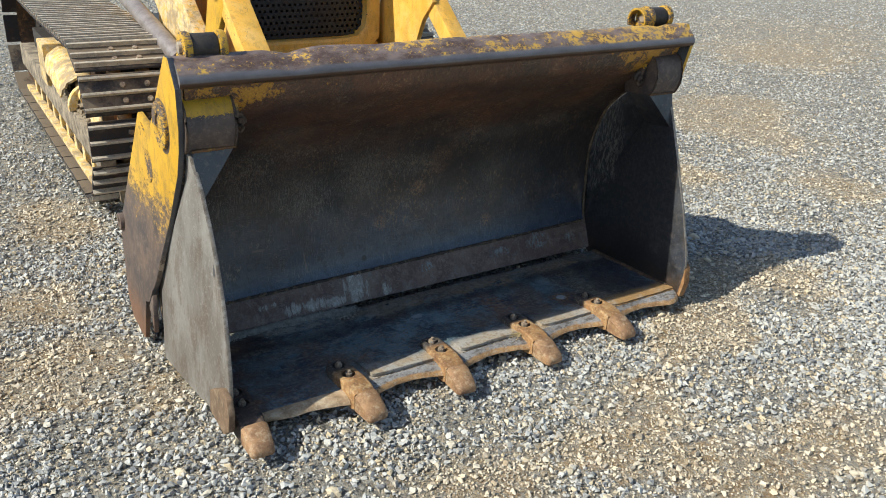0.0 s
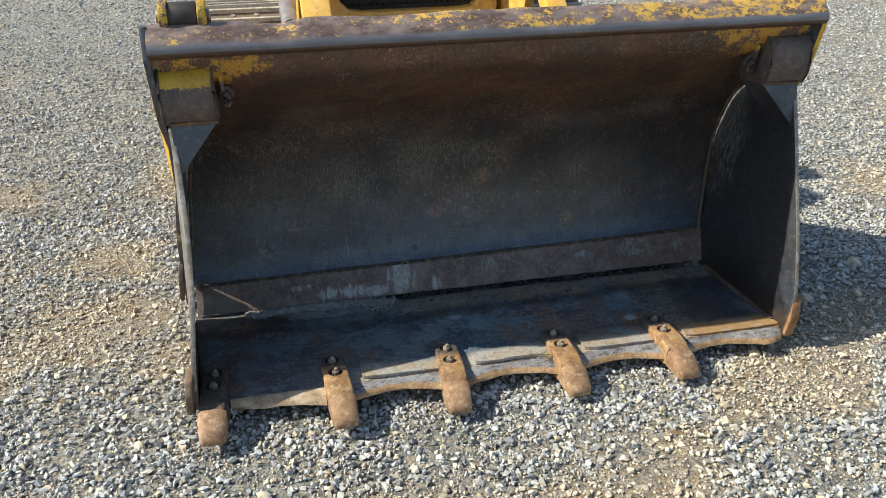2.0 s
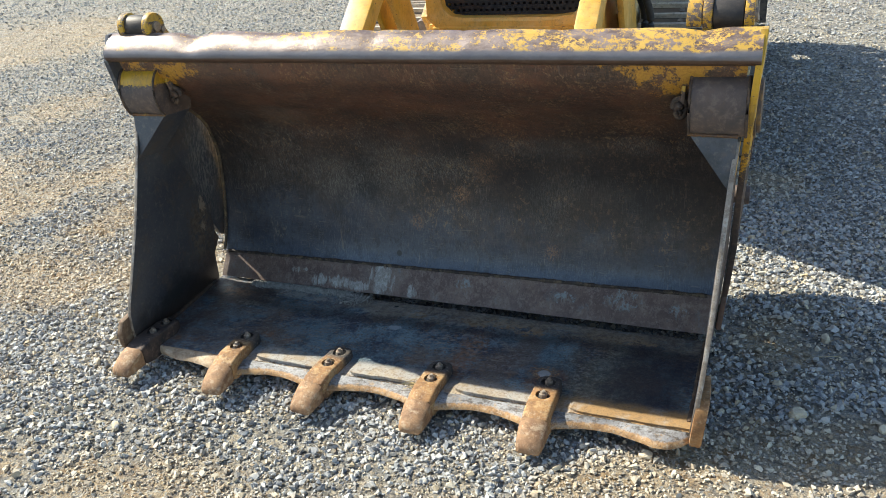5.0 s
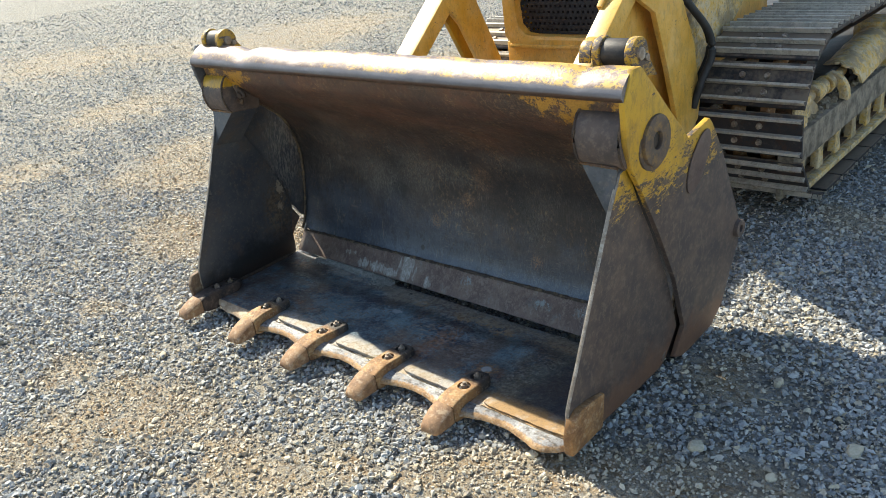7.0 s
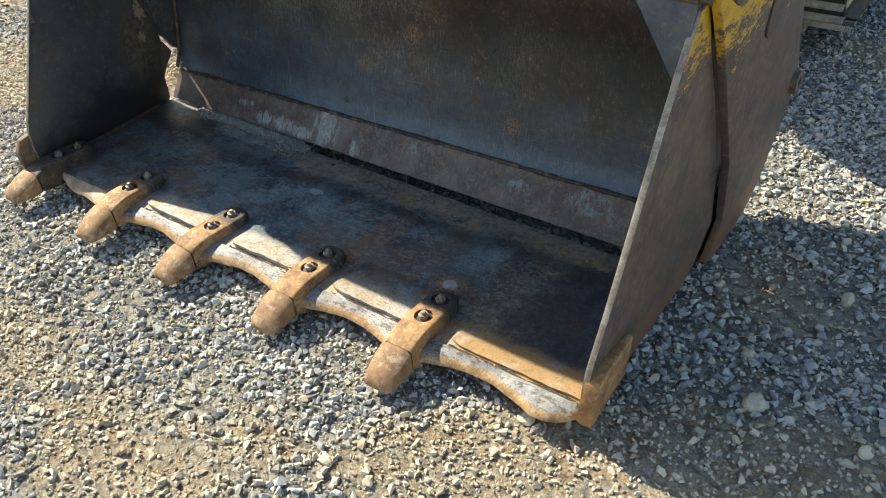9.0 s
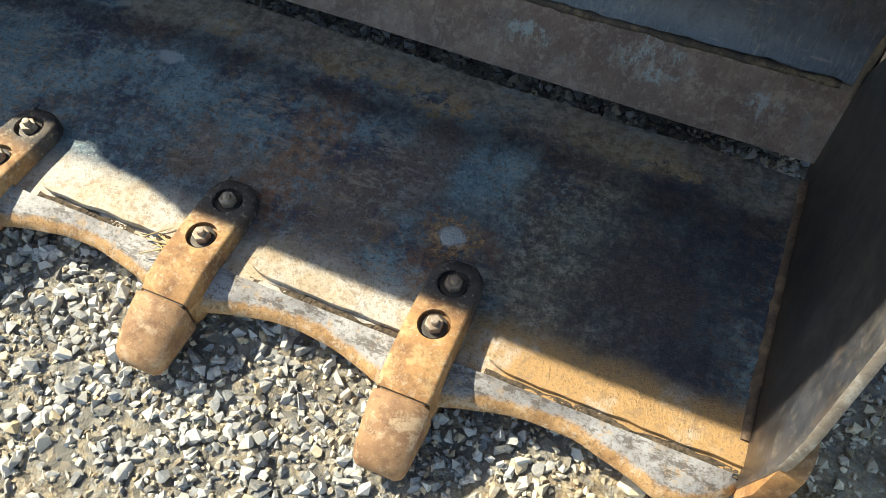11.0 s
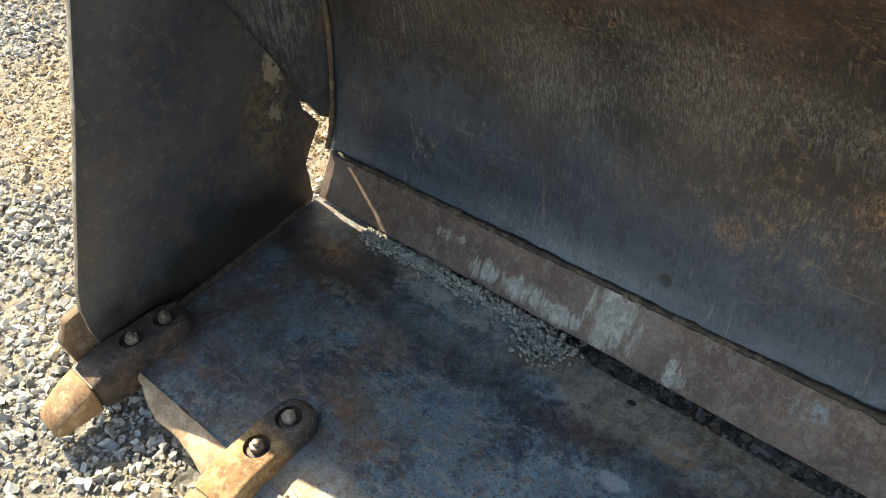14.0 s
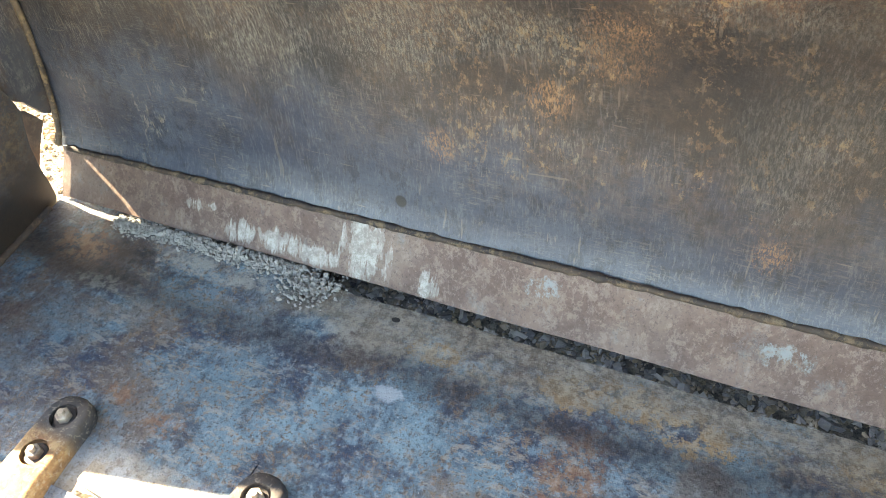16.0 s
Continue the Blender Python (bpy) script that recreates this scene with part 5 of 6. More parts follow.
def build_top_clevis(s):
    """Clevis and pin that stand on the lip for the clam cylinder."""
    xa = -1.020 if s < 0 else 1.010
    cy = 0.312 if s < 0 else 0.365
    group = part("cylinder_clevis", ring((xa + 0.026, cy, 1.238), (xa + 0.108, cy, 1.238), 0.042, 0.018, 28, 0.005), M_DARK, BUCKET, "dark pin barrel between two yellow lugs", smooth=40)
    for x0 in (xa, xa + 0.110):
        lug = [(cy + 0.049 * math.cos(a), 1.238 + 0.049 * math.sin(a)) for a in np.linspace(-0.25, math.pi + 0.45, 15)] + [(cy - 0.042, 1.180), (cy + 0.10, 1.150)]
        part("clevis_lug", prism(lug, lambda u, v, d: (x0 + d, u, v), 0.026, 0.005), M_BOSS, group, "worn yellow lug", smooth=40)
    part("pin", rod((xa - 0.010, cy, 1.238), (xa + 0.144, cy, 1.238), 0.019, None, 18, 0.003), M_NUT, group, smooth=40)
    part("pin_bolt", rod((xa + 0.133, cy + 0.028, 1.222), (xa + 0.146, cy + 0.028, 1.222), 0.012, None, 6, 0.002), M_NUT, group)


def build_floor():
    """Clam floor, uneven, falling slightly to the back."""
    xs, ys = np.linspace(-1.045, 1.066, 66), np.linspace(-0.030, 0.530, 22)
    rows = []
    for y in ys:
        left = side_x(-1, 0.05, y) - side_x(-1, 0.05)
        rows.append([(x + left * max(0.0, (-0.4 - x) / 0.645), y + ((0.006 * wob(x * 5, 2) + 0.022 * max(0.0, min(1.0, -0.3 - x) / 0.3) * (x < -0.3)) if y > 0.5 else 0), floor_z(x, y)) for x in xs])
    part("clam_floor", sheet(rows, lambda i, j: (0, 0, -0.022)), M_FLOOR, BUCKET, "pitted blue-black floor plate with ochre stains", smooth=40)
    # round plug weld and scrap patch on the floor
    part("plug_weld", bevel(rod((0.552, 0.178, 0.050), (0.552, 0.178, floor_z(0.552, 0.178) + 0.0015), 0.021, 0.018, 18), 0.001), M_FLOOR, BUCKET, "round pale plug weld", smooth=50)


def floor_z(x, y):
    return 0.066 - 0.050 * max(y, 0) + 0.004 * wob(x * 3, y * 3) + 0.0015 * wob(x * 11, y * 11) - 0.012 * math.exp(-(((x + 0.35) / 0.5) ** 2 + ((y - 0.33) / 0.12) ** 2)) * 0.6


build_moldboard()
build_lip()
build_sides()
build_corner_boss()
arc = np.linspace(-0.5, math.pi + 0.2, 16)
shell = [(0.318 + 0.055 * math.cos(a), 1.226 + 0.055 * math.sin(a)) for a in arc] + [(0.318 + 0.046 * math.cos(a), 1.226 + 0.046 * math.sin(a)) for a in arc[::-1]]
part("clevis_shell", prism(shell, lambda u, v, d: (0.968 + d, u + 0.05, v), 0.040, 0.002), M_BOSS, BUCKET, "curved yellow guard beside the pin barrel", smooth=40)
build_top_clevis(-1)
build_top_clevis(1)
build_floor()

TEETH = [(-0.998, 0.0, -0.03), (-0.600, 0.0, 0.06), (-0.203, 0.0, -0.06), (0.202, 0.0, 0.0), (0.600, 0.0, 0.02)]


def build_bays():
    """Edge segments between the teeth: scalloped nose, ground-off flat, dirty groove and the plate behind it."""
    stops = [t[0] for t in TEETH] + [1.076]
    dirt = make_plain("groove_dirt", (0.022, 0.017, 0.013), (0.15, 0.11, 0.075), 0.95, 0.0, 90, 0.8)
    for i in range(5):
        xa, xb = stops[i] + 0.040, stops[i + 1] - (0.040 if i < 4 else 0.0)
        n = 40

        def front(f):
            if i == 4:
                return -0.095 + 0.035 * math.sin(math.pi * min(f * 1.35, 1.0)) + (0.060 * max(0, (f - 0.8) / 0.2) ** 2)
            if i == 0:
                return -0.098 + 0.030 * math.sin(math.pi * f)
            return -0.100 + 0.034 * math.sin(math.pi * f)
        start = 0.0 if i else 0.03
        fs = [start + (1 - start) * k / (n - 1) for k in range(n)]
        # the nose, in one loft
        prof = lambda f: [(front(f) + 0.010, 0.040), (front(f), 0.046), (front(f) + 0.003, 0.053), (front(f) + 0.010, 0.059), (front(f) + 0.019, 0.0635), (front(f) + 0.026, 0.0665), (-0.029, 0.0715), (-0.026, 0.060), (-0.025, 0.026)]
        bm = bmesh.new()
        rows = []
        for f in fs:
            x = xa + f * (xb - xa)
            squeeze = min(1.0, ((f - start) / 0.34) ** 0.8) if i == 0 else 1.0
            row = []
            for k, (y, z) in enumerate(prof(f)):
                yy = -0.030 + (y + 0.030) * max(0.16, squeeze)
                row.append(bm.verts.new((x, yy + 0.002 * wob(x * 22, k), z + 0.0015 * wob(x * 16, y * 30))))
            rows.append(row)
        for a, b in zip(rows, rows[1:]):
            for k in range(len(a)):
                bm.faces.new((a[k], a[(k + 1) % len(a)], b[(k + 1) % len(a)], b[k]))
        bm.faces.new(rows[0])
        bm.faces.new(rows[-1][::-1])
        part("edge_segment", bm, M_EDGE if i else M_TAN, BUCKET, "scalloped cutting edge worn orange at the nose", smooth=50)
        gap = 0.050 if i else 0.02
        if i:
            # dirt and weld scraps packed in the groove, coloured darker for its deep shade
            rows = []
            for k in range(6):
                t = k / 5
                row = []
                for q in range(160):
                    f = q / 159
                    fill = 0.55 + 0.45 * wob(f * 6.1, i * 2.0)
                    x = xa + gap + f * (xb - xa - gap)
                    row.append((x, -0.033 + (0.008 + 0.012 * fill) * t + 0.003 * wob(f * 13.7, k * 0.7, i), 0.0665 + 0.0055 * fill * abs(wob(f * 17.3 + 3 * wob(f * 7, i), k * 0.9, i)) + 0.0016 * wob(f * 61 + 9 * wob(f * 5), k * 2.1)))
                rows.append(row)
            part("groove_dirt", sheet(rows, lambda a, b: (0, 0, -0.012)), dirt, BUCKET, "dark ragged dirt in the groove")
        # plate behind the groove, running flush into the floor
        if i == 0:
            continue
        rows = []
        for k in range(10):
            t = k / 9
            row = []
            for f in fs:
                x = xa + gap + (f - start) / (1 - start) * (xb - xa - gap) if i else xa + f * (xb - xa)
                y = -0.016 + 0.156 * t
                if i and f < 0.12:
                    y += 0.010 * (1 - f / 0.12) ** 2 * (1 - t)
                lift = (0.013 + 0.004 * wob(x * 4, 1.5)) * (1 - t) ** 0.8
                row.append((x, y + 0.003 * wob(x * 24, t) * (k == 0), floor_z(x, max(y, 0.0)) + 0.0012 + lift * (0.55 if i in (0, 4) else 1.0)))
            rows.append(row)
        part("edge_plate", sheet(rows, lambda a, b: (0, 0, -0.012)), M_FLOOR, BUCKET, "raised edge plate rubbed pale at the front", smooth=50)


build_bays()


def drill(ob, holes):
    """Bore round holes into a part."""
    tools = []
    for k, (p, q, r) in enumerate(holes):
        me = bpy.data.meshes.new("drill")
        bm = rod(p, q, r, None, 28)
        bmesh.ops.recalc_face_normals(bm, faces=bm.faces)
        bm.to_mesh(me)
        bm.free()
        tool = bpy.data.objects.new("drill", me)
        scene.collection.objects.link(tool)
        tool.matrix_world = ob.matrix_world
        tools.append(tool)
        mod = ob.modifiers.new("bore", "BOOLEAN")
        mod.operation, mod.solver, mod.object = "DIFFERENCE", "EXACT", tool
    bpy.context.view_layer.update()
    for tool in tools:
        tool.matrix_world = ob.matrix_world
    bpy.context.view_layer.update()
    cut_mesh = bpy.data.meshes.new_from_object(ob.evaluated_get(bpy.context.evaluated_depsgraph_get()))
    ob.modifiers.clear()
    ob.data = cut_mesh
    for tool in tools:
        bpy.data.objects.remove(tool)


def build_tooth():
    """One bolt-on tooth: adapter with two bolt recesses, nuts, and a replaceable tip held by a pin."""
    t = thing("bucket_tooth", (0, 0, 0), "rusty orange bolt-on bucket tooth on the cutting edge", "bucket tooth", "teeth along the bucket edge")
    # sections of the adapter from the nose to its rounded rear end: y, half width, bottom, top
    secs = [(-0.112, 0.041, 0.030, 0.091), (-0.095, 0.043, 0.024, 0.099), (-0.050, 0.043, 0.018, 0.105), (0.000, 0.043, 0.018, 0.102), (0.055, 0.043, 0.020, 0.0985), (0.085, 0.042, 0.055, 0.0965), (0.103, 0.037, 0.062, 0.094), (0.115, 0.027, 0.066, 0.091), (0.121, 0.012, 0.070, 0.086)]
    bm = bmesh.new()
    rows = []
    for y, w, z0, z1 in secs:
        c = min(0.007, w * 0.3)
        loop = [(-w, z0), (w, z0), (w, z1 - c), (w - c * 0.3, z1 - c * 0.3), (w - c, z1), (-w + c, z1), (-w + c * 0.3, z1 - c * 0.3), (-w, z1 - c)]
        rows.append([bm.verts.new((x, y, z)) for x, z in loop])
    for a, b in zip(rows, rows[1:]):
        for k in range(8):
            bm.faces.new((a[k], a[(k + 1) % 8], b[(k + 1) % 8], b[k]))
    bm.faces.new(rows[0])
    bm.faces.new(rows[-1][::-1])
    bmesh.ops.recalc_face_normals(bm, faces=bm.faces)
    adapter = part_local("adapter", bm, M_ADAPTER, t, "rusty adapter casting", smooth=45)
    drill(adapter, [((0, y, z - 0.011), (0, y, z + 0.03), 0.0250) for y, z in ((0.0, 0.1015), (0.0757, 0.0968))])
    for y, z in ((0.0, 0.1015), (0.0757, 0.0968)):
        # dark ring added at the bottom of the bore as its shade
        part_local("recess_shade", ring((0, y, z - 0.012), (0, y, z - 0.006), 0.0205, 0.008, 24, 0.001), M_DARK, adapter, "dark ring standing in for shade in the recess", smooth=40)
        part_local("nut", rod((0, y, z - 0.008), (0, y, z + 0.007), 0.0140, None, 6, 0.0020), M_NUT, adapter, "worn hexagonal nut")
        part_local("stud", rod((0.001, y, z), (0.002, y, z + 0.017), 0.0068, 0.0060, 12, 0.001), M_NUT, adapter, "threaded stud end", smooth=50)
    # tip
    secs = [(-0.1160, 0.0415, 0.0275, 0.0950), (-0.1190, 0.0440, 0.0265, 0.0975), (-0.140, 0.0435, 0.0265, 0.0925), (-0.168, 0.0415, 0.026, 0.082), (-0.194, 0.0400, 0.0265, 0.068), (-0.207, 0.0375, 0.028, 0.057), (-0.213, 0.0310, 0.031, 0.047)]
    bm = bmesh.new()
    rows = []
    for y, w, z0, z1 in secs:
        c = 0.30 * w
        ring_ = [(-w, z0 + 0.004), (-w + 0.004, z0), (w - 0.004, z0), (w, z0 + 0.004), (w, z1 - 0.010), (w - c, z1), (0, z1 + 0.001), (-w + c, z1), (-w, z1 - 0.010)]
        rows.append([bm.verts.new((x, y, z)) for x, z in ring_])
    for a, b in zip(rows, rows[1:]):
        for k in range(9):
            bm.faces.new((a[k], a[(k + 1) % 9], b[(k + 1) % 9], b[k]))
    bm.faces.new(rows[0])
    bm.faces.new(rows[-1][::-1])
    tip = part_local("tooth_tip", bm, M_TIP, t, "rounded worn tooth tip", smooth=38)
    part_local("tip_pin", ring((0, -0.140, 0.0885), (0, -0.1405, 0.0925), 0.0075, 0.0050, 16, 0.0008), M_TIP, tip, "small pin mark")
    part_local("neck", box(-0.036, 0.036, -0.118, -0.104, 0.032, 0.088, 0.003), M_DARK, t, "dark seam behind the tip")
    return t


def make_adapter():
    m = Mat("adapter_casting", 0.7, 0.1)
    a, f = m.noise(16, 6, 0.7), m.noise(150, 5, 0.75)
    nose = m.mix(m.ramp(a, 0.32, 0.66), rgb(0.18, 0.088, 0.040), rgb(0.40, 0.215, 0.085))
    nose = m.mix(m.math("MULTIPLY", m.ramp(m.noise(28, 6, 0.72), 0.48, 0.62), 0.65), nose, rgb(0.52, 0.35, 0.17))
    # rear half dark: the shade that falls on it is put into the colour
    rear = m.mix(m.ramp(a, 0.35, 0.65), rgb(0.040, 0.039, 0.042), rgb(0.105, 0.086, 0.072))
    y = m.math("ADD_RAW", m.axis("Y", m.tex.outputs["Object"]), m.math("MULTIPLY_RAW", m.math("SUBTRACT_RAW", a, 0.5), 0.06))
    c = m.mix(m.ramp(y, 0.015, 0.055), nose, rear)
    c = m.mix(m.math("MULTIPLY", m.ramp(f, 0.55, 0.7), 0.4), c, rgb(0.10, 0.055, 0.03))
    c = m.mix(m.math("MULTIPLY", m.ramp(m.noise(60, 6, 0.8), 0.53, 0.60), 0.55), c, m.mix(0.6, c, rgb(0.08, 0.045, 0.028)))
    c = m.mix(m.math("MULTIPLY", m.ramp(m.noise(95, 5, 0.8), 0.55, 0.61), 0.45), c, rgb(0.48, 0.40, 0.29))
    m.colour(c)
    m.bump(m.math("ADD", f, a), 0.8, 0.003)
    return m.m


M_ADAPTER = make_adapter()
FIRST = build_tooth()
for i, (x, y, turn) in enumerate(TEETH):
    m = pose(x, y, (0.010, 0.004, -0.006, -0.002, 0.004)[i], 0, 0, math.degrees(turn))
    if i == 0:
        FIRST.matrix_basis = m
    else:
        copy_thing(FIRST, m)
for ob in FIRST.children:
    if ob.name.startswith("adapter"):
        ob.data = ob.data.copy()
        # darker copy of the rust: shade on the first adapter put into its colour
        ob.data.materials[0] = make_rust("shaded_adapter_rust", (0.030, 0.026, 0.026), (0.085, 0.056, 0.042), (0.19, 0.125, 0.085), 0.4)
        tagged(ob, "rusty adapter casting darkened by painted shade")


def build_mud():
    """Dried mud crumbs packed along the joint of floor and strip."""
    rng = random.Random(5)
    bm = bmesh.new()
    for k in range(2600):
        u = rng.random()
        x = -0.90 + 0.50 * u if k < 2050 else -0.375 + rng.gauss(0, 0.030)
        wide = 0.010 + 0.012 * abs(wob(x * 9, 4))
        y = 0.540 + rng.gauss(0, wide) if k < 2050 else 0.518 + rng.gauss(0, 0.020)
        y = min(y, 0.572)
        r = 0.0020 + 0.0050 * rng.random() ** 2
        z = floor_z(x, y) + (0.016 * max(0, 1 - abs(y - 0.545) / 0.035) if k < 2050 else 0.012) * rng.random()
        m = pose(x, y, z, rng.uniform(0, 360), rng.uniform(0, 360), 0) @ Matrix.Diagonal((r, r * rng.uniform(0.6, 1), r * rng.uniform(0.5, 0.9), 1))
        bmesh.ops.create_icosphere(bm, subdivisions=1, radius=1, matrix=m)
    for v in bm.verts:
        v.co += Vector((wob(*(v.co * 90)), wob(*(v.co * 95)), wob(*(v.co * 99)))) * 0.003
    single("dried_mud", bm, M_MUD, "crumbly grey dried mud along the floor joint", "mud", "stuff")


build_mud()

# ---------- the crawler behind ----------
CRAWLER = thing("crawler_loader", (0.0, 3.2, 0.0), "old yellow crawler loader with dusty steel tracks", "crawler loader")


def beam(name, a, b, w, h, mat, label="", width=0.008, taper=1.0):
    """A box beam from a to b, w wide across x and h deep."""
    a, b = Vector(a), Vector(b)
    d = (b - a).normalized()
    side = Vector((1, 0, 0))
    up = d.cross(side).normalized()
    bm = bmesh.new()
    rows = []
    for p, k in ((a, 1.0), (b, taper)):
        rows.append([bm.verts.new(p + side * (sx * w / 2) + up * (sz * h * k / 2)) for sx, sz in ((-1, -1), (1, -1), (1, 1), (-1, 1))])
    for k in range(4):
        bm.faces.new((rows[0][k], rows[0][(k + 1) % 4], rows[1][(k + 1) % 4], rows[1][k]))
    bm.faces.new(rows[0])
    bm.faces.new(rows[1][::-1])
    bmesh.ops.recalc_face_normals(bm, faces=bm.faces)
    return part(name, bevel(bm, width), mat, CRAWLER, label, smooth=40)


# track path: front idler, rear sprocket
IY, IZ, IR = 2.34, 0.475, 0.40
SY, SZ, SR = 4.75, 0.475, 0.40


def track_path(d):
    """Point and outward normal at a distance along the track, from the idler's top going back."""
    top = SY - IY
    arc = math.pi * IR
    total = 2 * (top + arc)
    d %= total
    if d < top:
        sag = 0.02 * math.sin(math.pi * d / top)
        return Vector((0, IY + d, IZ + IR - sag)), Vector((0, 0, 1))
    d -= top
    if d < arc:
        a = math.pi / 2 - d / IR
        return Vector((0, SY + SR * math.cos(a), SZ + SR * math.sin(a))), Vector((0, math.cos(a), math.sin(a)))
    d -= arc
    if d < top:
        return Vector((0, SY - d, IZ - IR)), Vector((0, 0, -1))
    d -= top
    a = -math.pi / 2 - d / IR
    return Vector((0, IY + IR * math.cos(a), IZ + IR * math.sin(a))), Vector((0, math.cos(a), math.sin(a)))


def shoe_mesh(w):
    """One grouser shoe, x across, y along, z outward."""
    prof = [(-0.107, -0.004), (-0.107, 0.008), (-0.092, 0.010), (-0.089, 0.034), (-0.076, 0.034), (-0.072, 0.010), (-0.012, 0.010), (-0.008, 0.034), (0.005, 0.034), (0.009, 0.010),
            (0.066, 0.010), (0.070, 0.036), (0.083, 0.036), (0.088, 0.010), (0.100, 0.004), (0.104, -0.006), (0.0, -0.006)]
    bm = prism(prof, lambda u, v, d: (-w / 2 + d, u, v), w, 0.002)
    me = bpy.data.meshes.new("track_shoe")
    bmesh.ops.recalc_face_normals(bm, faces=bm.faces)
    bm.to_mesh(me)
    bm.free()
    me.materials.append(M_SHOE)
    me.materials.append(M_BAR)
    for f in me.polygons:
        if f.center.z > 0.019:
            f.material_index = 1
    return me


def bolt_mesh():
    bm = bmesh.new()
    bmesh.ops.create_cone(bm, cap_ends=True, segments=8, radius1=0.016, radius2=0.013, depth=0.014, matrix=pose(0, 0, 0.007))
    me = bpy.data.meshes.new("shoe_bolt")
    bm.to_mesh(me)
    bm.free()
    me.materials.append(M_NUT)
    return me


SHOE_W = 0.520


def build_track(s):
    cx = 0.797 * s
    track = new("track_chain")
    track.parent = CRAWLER
    tagged(track, "crawler track of dusty steel grouser shoes")
    track.location = Vector((cx, 0, 0)) - Vector(CRAWLER.location)
    shoe, bolts = shoe_mesh(SHOE_W), bolt_mesh()
    total = 2 * (SY - IY + math.pi * IR)
    n = round(total / 0.232)
    for k in range(n):
        p, nrm = track_path(k * total / n + 0.05)
        fwd = Vector((1, 0, 0)).cross(nrm)
        m = Matrix(((1, 0, 0), fwd, nrm)).transposed().to_4x4()
        m = Matrix.Translation(p) @ m
        ob = new("track_shoe", shoe)
        ob.parent = track
        ob.matrix_basis = m
        if p.y < 3.4 and p.z > 0.15:
            for x, y in ((-0.060, -0.042), (0.060, -0.042), (-0.060, 0.038), (0.060, 0.038)):
                b = new("shoe_bolt", bolts)
                b.parent = ob
                b.matrix_basis = pose(x, y, 0.0100)
    # links under the shoes
    for off in (-0.07, 0.07):
        pts = [track_path(d * total / 90)[0] - track_path(d * total / 90)[1] * 0.045 + Vector((cx + off, 0, 0)) for d in range(91)]
        part("link_rail", sweep(pts, 0.036, 6), M_TOOTH, CRAWLER, "rust-orange track link rail", smooth=60)
    bm = bmesh.new()
    loop = []
    for d in range(91):
        p, nrm = track_path(d * total / 90)
        p = p - nrm * 0.085
        loop.append([bm.verts.new((cx - 0.17, p.y, p.z)), bm.verts.new((cx + 0.17, p.y, p.z))])
    for a, b in zip(loop, loop[1:]):
        bm.faces.new((a[0], a[1], b[1], b[0]))
    part("link_band", bm, M_LINK, CRAWLER, "rusty muddy link band under the shoes", smooth=60)
    # idler and sprocket
    part("idler", ring((cx - 0.06, IY, IZ), (cx + 0.06, IY, IZ), 0.325, 0.10, 36, 0.01), M_DARK, CRAWLER, "front idler wheel", smooth=40)
    part("sprocket", ring((cx - 0.05, SY, SZ), (cx + 0.05, SY, SZ), 0.325, 0.10, 24, 0.01), M_DARK, CRAWLER, "rear drive sprocket", smooth=40)
    # roller frame, outer rail, guards
    xo = cx + s * 0.218
    part("outer_rail", box(min(xo, xo - s * 0.035), max(xo, xo - s * 0.035), 1.99, 4.7, 0.300, 0.430, 0.006), M_RAIL, CRAWLER, "dusty outer rail of the roller frame", smooth=40)
    part("rail_ledge", box(min(xo, xo - s * 0.16), max(xo, xo - s * 0.16), 2.06, 4.7, 0.425, 0.452, 0.006), M_RAIL, CRAWLER, "soil-covered ledge", smooth=40)
    part("roller_frame", box(cx - 0.13, cx + 0.13, 2.6, 4.5, 0.24, 0.46, 0.01), M_YELLOW2, CRAWLER, "yellow roller frame", smooth=40)
    part("rail_nose", box(min(xo + s * 0.004, xo - s * 0.075), max(xo + s * 0.004, xo - s * 0.075), 1.945, 2.05, 0.285, 0.485, 0.010), M_RAIL, CRAWLER, "blunt nose of the rail", smooth=40)
    xg = xo - s * 0.045
    part("guard_backing", box(min(xg - s * 0.05, xg - s * 0.07), max(xg - s * 0.05, xg - s * 0.07), 2.05, 4.65, 0.09, 0.31, 0.0), M_SOIL, CRAWLER, "soil-caked backing behind the guard")
    part("guard_flange", box(min(xg, xg + s * 0.045), max(xg, xg + s * 0.045), 2.12, 4.65, 0.118, 0.150, 0.005), M_YELLOW2, CRAWLER, "yellow lower flange of the guard", smooth=40)
    for k in range(10):
        y = 2.17 + k * 0.25
        rib = [(y - 0.070, 0.305), (y + 0.070, 0.305), (y + 0.030, 0.24), (y + 0.045, 0.140), (y - 0.045, 0.140), (y - 0.030, 0.24)]
        part("guard_rib", prism(rib, lambda u, v, d: (xg - s * 0.03 + s * d, u, v), 0.040, 0.006), M_YELLOW2, CRAWLER, "yellow rib between guard openings", smooth=40)
    # spring housing, adjuster rod and yoke on the ledge
    xs = xo - s * 0.085
    part("adjuster_rod", rod((xs, 2.22, 0.535), (xs, 2.80, 0.555), 0.030, None, 20, 0.004), M_YELLOW2, CRAWLER, "dusty adjuster rod", smooth=40)
    for y0, y1, r in ((2.36, 2.45, 0.052), (2.47, 2.52, 0.044), (2.55, 2.60, 0.050)):
        part("adjuster_collar", ring((xs, y0, 0.54), (xs, y1, 0.545), r, 0.028, 24, 0.006), M_YELLOW2, CRAWLER, "collar on the rod", smooth=40)
    # half-round cover with an open mouth, the spring inside it
    rows = []
